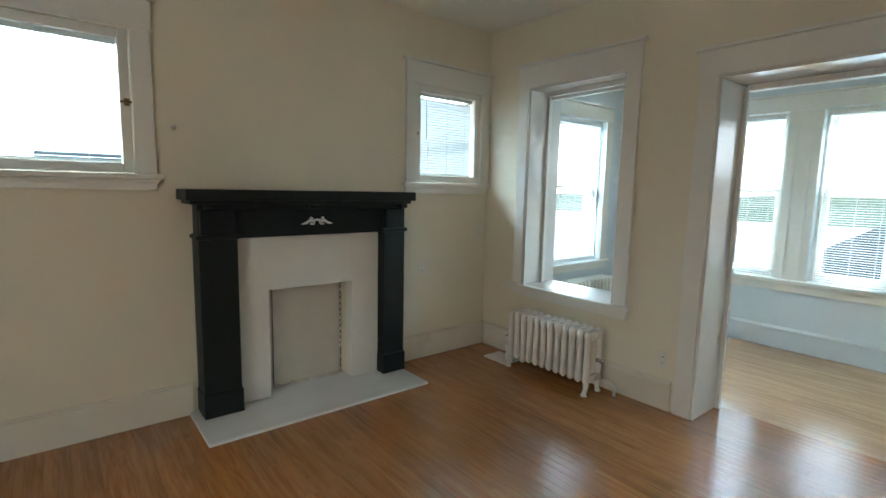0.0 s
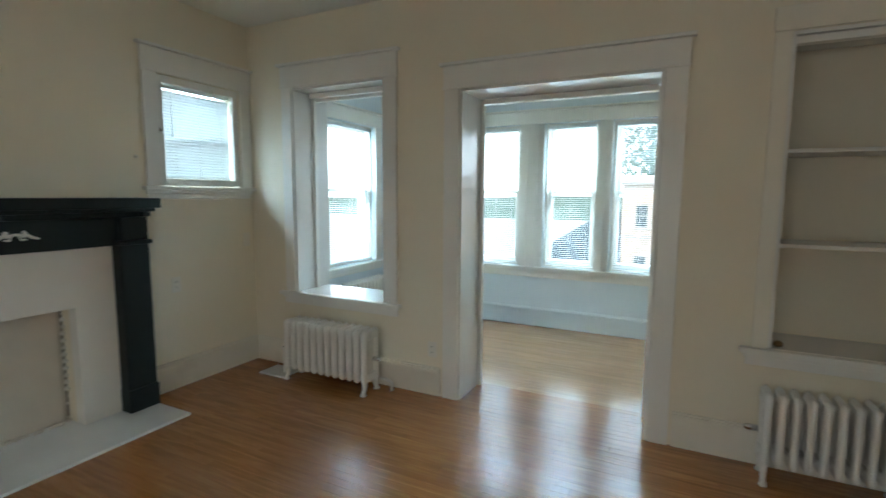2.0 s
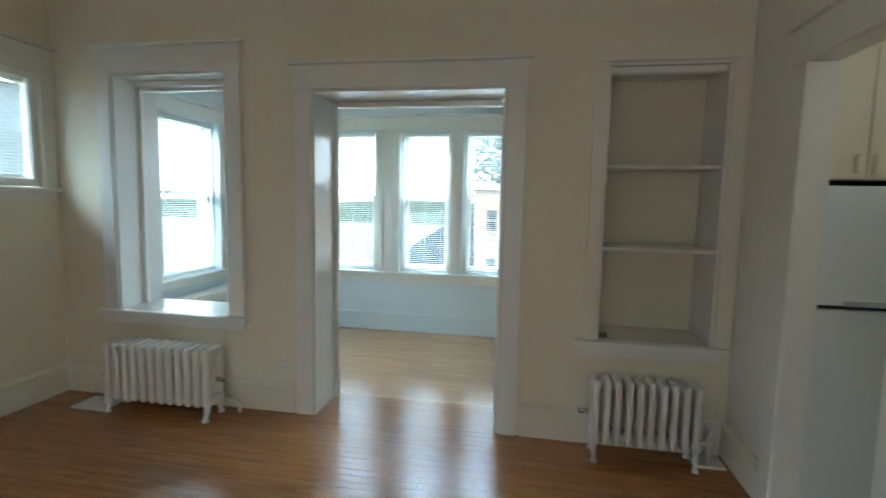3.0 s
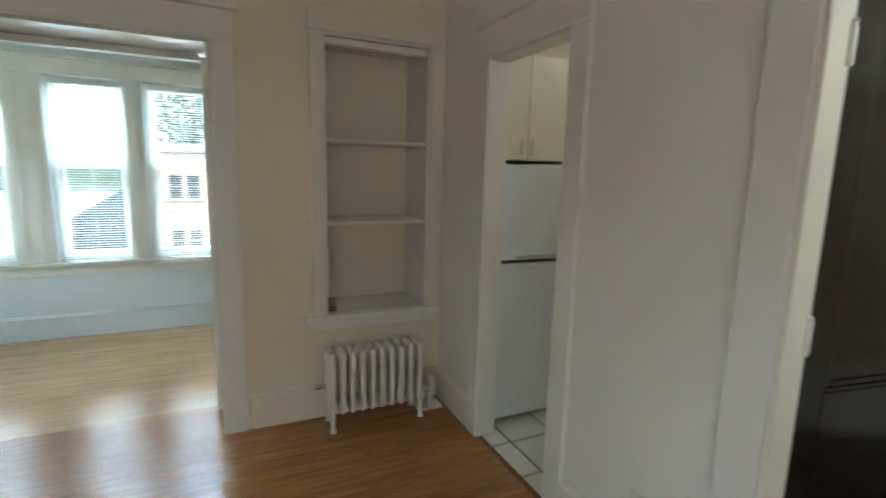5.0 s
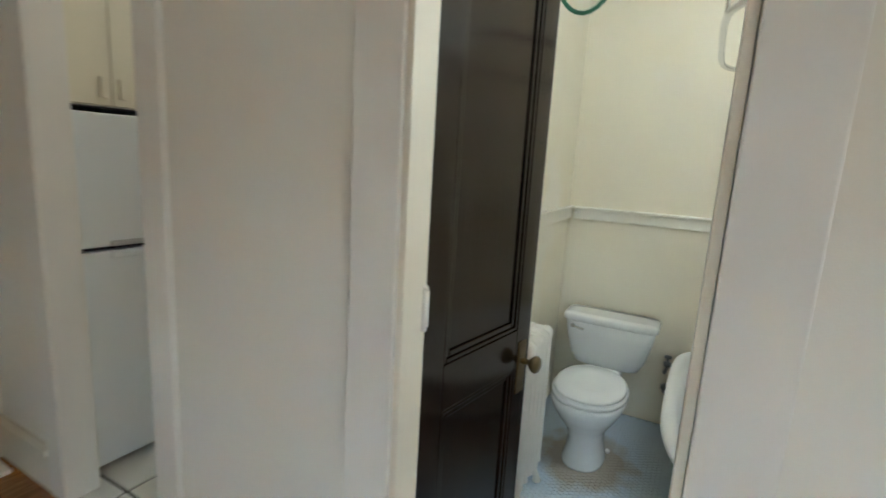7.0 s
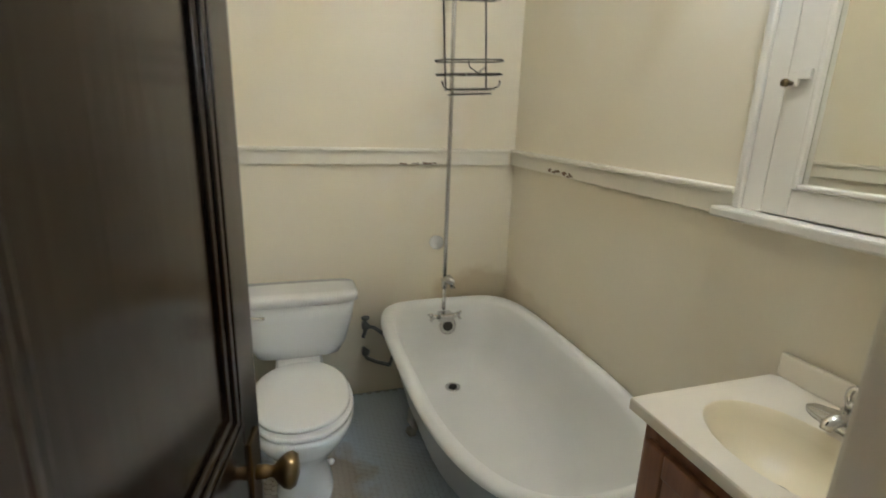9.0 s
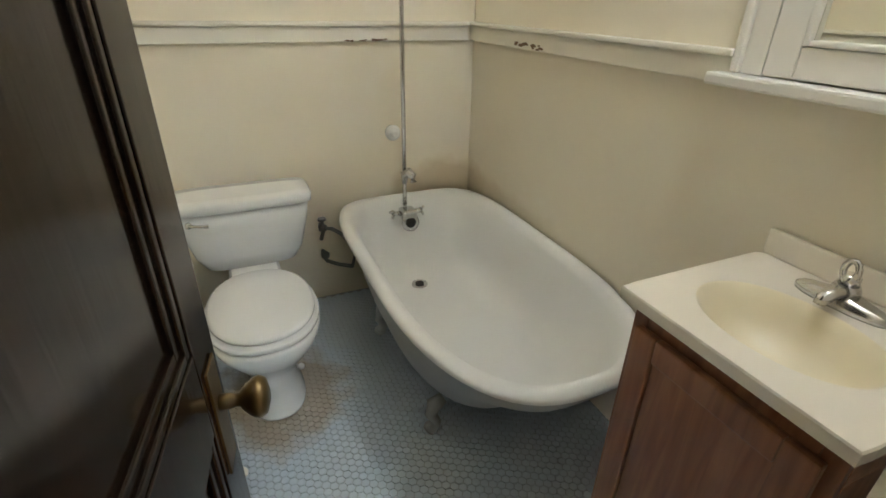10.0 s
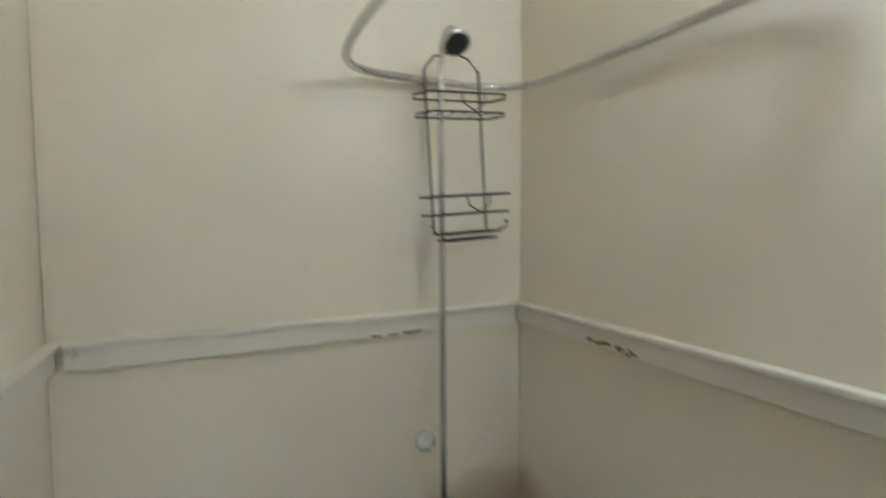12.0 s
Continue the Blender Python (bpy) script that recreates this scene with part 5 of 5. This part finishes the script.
def apartment(x0, x1, y0, y1, z1, nx, label):
    e = thing("apartment_building", (x0 + x1) / 2, y0, -6.0, label, "building")
    w, d, h = x1 - x0, y1 - y0, z1 + 6
    b = bmesh.new()
    box(b, -w / 2, w / 2, 0, d, 0.001, h)
    part("wall", b, BRICK, e)
    b = bmesh.new()
    box(b, -w / 2 - 0.3, w / 2 + 0.3, -0.3, d + 0.3, h + 0.001, h + 0.5, 0.1)
    part("cornice", b, STONE, e, "pale stone cornice")
    for fl in range(2):
        z0 = fl * 3.4
        b = bmesh.new()
        box(b, -w / 2, w / 2, -0.08, -0.001, z0 + 1.25, z0 + 1.5)
        part("stone_band", b, STONE, e)
        for i in range(nx):
            for side in (0.0, 0.98):
                x = -w / 2 + 1.25 + i * 3.3 + side
                b = bmesh.new()
                box(b, x - 0.42, x + 0.42, -0.06, -0.001, z0 + 2.0, z0 + 3.6, 0.02)
                box(b, x - 0.5, x + 0.5, -0.12, -0.001, z0 + 1.88, z0 + 1.999, 0.02)
                wf = part("window", b, STONE, e)
                for q0, q1 in ((2.1, 2.76), (2.84, 3.5)):
                    b = bmesh.new()
                    box(b, x - 0.32, x + 0.32, -0.075, -0.061, z0 + q0, z0 + q1)
                    part("pane", b, DARKGLASS, wf)
    return e


apartment(-3.3, 16.7, 34, 46, 2.3, 6, "buff brick apartment building with pale bands")
shed = thing("garage", -2.5, 19, -6.0, "low pale garage with dark shingle roof", "garage")
b = bmesh.new()
box(b, -4.5, 0, 0, 7, 0.001, 3.55)
part("wall", b, OUTWALL, shed)
b = bmesh.new()
loft(b, [[Vector((-4.9, y, 3.56)), Vector((0.1, y, 3.56)), Vector((0.0, y, 6.7))] for y in (-0.4, 7.4)])
for f in b.faces:
    f.smooth = False
part("roof", b, ROOFDARK, shed)
for i, (x, y, hgt) in enumerate(((-1.6, 52, 16.0), (6.5, 55, 15.0))):
    tr = thing("tree", x, y, -6.0, "leafy green tree behind the buildings", "tree", "trees outside")
    b = bmesh.new()
    tube(b, [(0, 0, 0), (0.1, 0, hgt * 0.3), (0.2, 0.1, hgt * 0.6), (0.2, 0.1, hgt * 0.85)], [0.35, 0.28, 0.18, 0.05], 8)
    for k in range(7):
        a = k * 0.9
        tube(b, [(0.1, 0, hgt * (0.35 + k * 0.06)), (1.5 * math.cos(a), 1.5 * math.sin(a), hgt * (0.5 + k * 0.06))], [0.12, 0.03], 6)
    part("trunk", b, BARK, tr)
    vs, fs = [], []
    for k in range(6000):
        a, r2, u = random.random() * math.tau, random.random() ** 0.4, random.uniform(-1, 1)
        q = math.sqrt(1 - u * u) * r2
        lump = 1 + 0.35 * noise.noise((math.cos(a) * 1.4 + i, math.sin(a) * 1.4, u * 2))
        c = Vector((q * math.cos(a) * hgt * 0.32 * lump, q * math.sin(a) * hgt * 0.32 * lump, hgt * 0.72 + u * r2 * hgt * 0.32 * lump))
        s = random.uniform(0.10, 0.24)
        d1 = Vector((random.uniform(-1, 1), random.uniform(-1, 1), random.uniform(-1, 1))).normalized() * s
        d2 = d1.orthogonal().normalized() * s * 0.7
        n0 = len(vs)
        vs += [c - d1, c + d2, c + d1, c - d2]
        fs.append((n0, n0 + 1, n0 + 2, n0 + 3))
    me = bpy.data.meshes.new("crown")
    me.from_pydata(vs, [], fs)
    me.materials.append(LEAF)
    cr = new("crown", me)
    cr.parent = tr
# neighbouring house seen past the sunroom's side window
nb = thing("neighbour_house", -11.0, 4.5, -6.0, "pale neighbouring house with dark window openings", "house")
b = bmesh.new()
box(b, -3, 0, -5, 4.2, 0.001, 7.6)
part("wall", b, OUTWALL, nb)
b = bmesh.new()
box(b, -3.3, 0.3, -5.3, 4.5, 7.601, 8.0, 0.05)
part("roof", b, ROOFDARK, nb)
for y in (-3.5, -1.0, 1.6):
    for z in (1.2, 4.2):
        b = bmesh.new()
        box(b, 0.001, 0.06, y - 0.5, y + 0.5, z, z + 1.6, 0.01)
        part("window", b, DARKGLASS, nb)


# ---- floor pieces ----
def planks(parent, x0, x1, y0, y1, pitch, mat, lo, hi):
    meshes = []
    for ln in (0.45, 0.7, 1.0, 1.35, 1.8, 2.3):
        bm = bmesh.new()
        g = 0.0003
        w, c = pitch / 2 - g, 0.0003
        ring = [(-w, -0.0125), (w, -0.0125), (w, -c), (w - c, 0.0), (-w + c, 0.0), (-w, -c)]
        loft(bm, [[Vector((xx, yy, zz)) for yy, zz in ring] for xx in (0.0005, ln - 0.0005)])
        for f in bm.faces:
            f.smooth = False
        meshes.append((ln, mesh_from("plank", bm, mat)))
    count = 0
    y = y0 + pitch / 2
    while y < y1 - pitch * 0.4:
        x = x0 - random.uniform(0.0, 0.9)
        while x < x1:
            ln, me = random.choice([q for q in meshes if lo <= q[0] <= hi])
            xs, xe = max(x, x0), min(x + ln, x1)
            if xe - xs > 0.03:
                o = new("plank", me)
                o.parent = parent
                o.location = (xs, y, random.uniform(-0.0002, 0.0002))
                o.scale = ((xe - xs) / ln, 1, 1)
                count += 1
            x += ln
        y += pitch
    return count


planks(floor_main, XW, XE - 0.002, -0.72, 2.96, 0.0575, FLOORWOOD, 0.7, 2.3)
b = bmesh.new()
yy = -0.72
while yy > YS:
    box(b, XW, XE - 0.002, yy - 0.057, yy - 0.0006, -0.0125, 0)
    yy -= 0.0575
part("rear_strips", b, FLOORWOOD, floor_main)["kind"] = "stuff"
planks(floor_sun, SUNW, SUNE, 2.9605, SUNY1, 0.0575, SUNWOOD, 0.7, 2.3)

tm = bmesh.new()
box(tm, -0.1435, 0.1435, -0.1435, 0.1435, -0.0115, 0.0, 0.002, 1)
tme = mesh_from("tile", tm, KTILE)
for i in range(6):
    for j in range(7):
        o = new("tile", tme)
        o.parent = floor_kitchen
        x, y = 2.021 + i * 0.302, 0.818 + j * 0.302
        o.location = (x, y, 0)
om = bmesh.new()
box(om, 0.024, 0.1435, -0.1435, 0.1435, -0.0115, 0.0, 0.002, 1)
ome = mesh_from("tile", om, KTILE)
for j in range(7):
    o = new("tile", ome)
    o.parent = floor_kitchen
    o.location = (1.719, 0.818 + j * 0.302, 0)

HP = 0.0262  # hexagons across the flats
hv = [(HP * 0.47 / math.cos(math.pi / 6) * math.cos(math.pi / 6 + k * math.pi / 3), HP * 0.47 / math.cos(math.pi / 6) * math.sin(math.pi / 6 + k * math.pi / 3)) for k in range(6)]
bm = bmesh.new()
loft(bm, [[Vector((x * s, y * s, z)) for x, y in hv] for s, z in ((1.0, -0.003), (1.0, -0.0006), (0.94, 0.0))])
for f in bm.faces:
    f.smooth = False
hme = mesh_from("tile", bm, HEX)
vs, fs, near = [], [], 0
row = 0
y = YBS + 0.01
while y < YBN - 0.005:
    x = XJ + 0.02 + (HP / 2 if row % 2 else 0)
    while x < XB - 0.005:
        if near < 300 and 2.62 < x < 3.05 and -0.30 < y < 0.30 and (x - 2.62) * 0.5 + abs(y + 0.1) < 0.42:
            o = new("tile", hme)
            o.parent = floor_bath
            o.location = (x, y, random.uniform(-0.0002, 0.0003))
            near += 1
        else:
            n0 = len(vs)
            dz = random.uniform(-0.0002, 0.0003)
            for s, z in ((1.0, -0.003), (1.0, -0.0006), (0.94, 0.0)):
                vs += [(x + px * s, y + py * s, z + dz) for px, py in hv]
            for k in range(6):
                k2 = (k + 1) % 6
                fs += [(n0 + k, n0 + k2, n0 + 6 + k2, n0 + 6 + k), (n0 + 6 + k, n0 + 6 + k2, n0 + 12 + k2, n0 + 12 + k)]
            fs.append(tuple(n0 + 12 + k for k in range(6)))
        x += HP
    y += HP * math.cos(math.pi / 6)
    row += 1
me = bpy.data.meshes.new("tile_field")
me.from_pydata(vs, [], fs)
me.materials.append(HEX)
tf = new("tile_field", me)
tf.parent = floor_bath
tf["kind"] = "stuff"
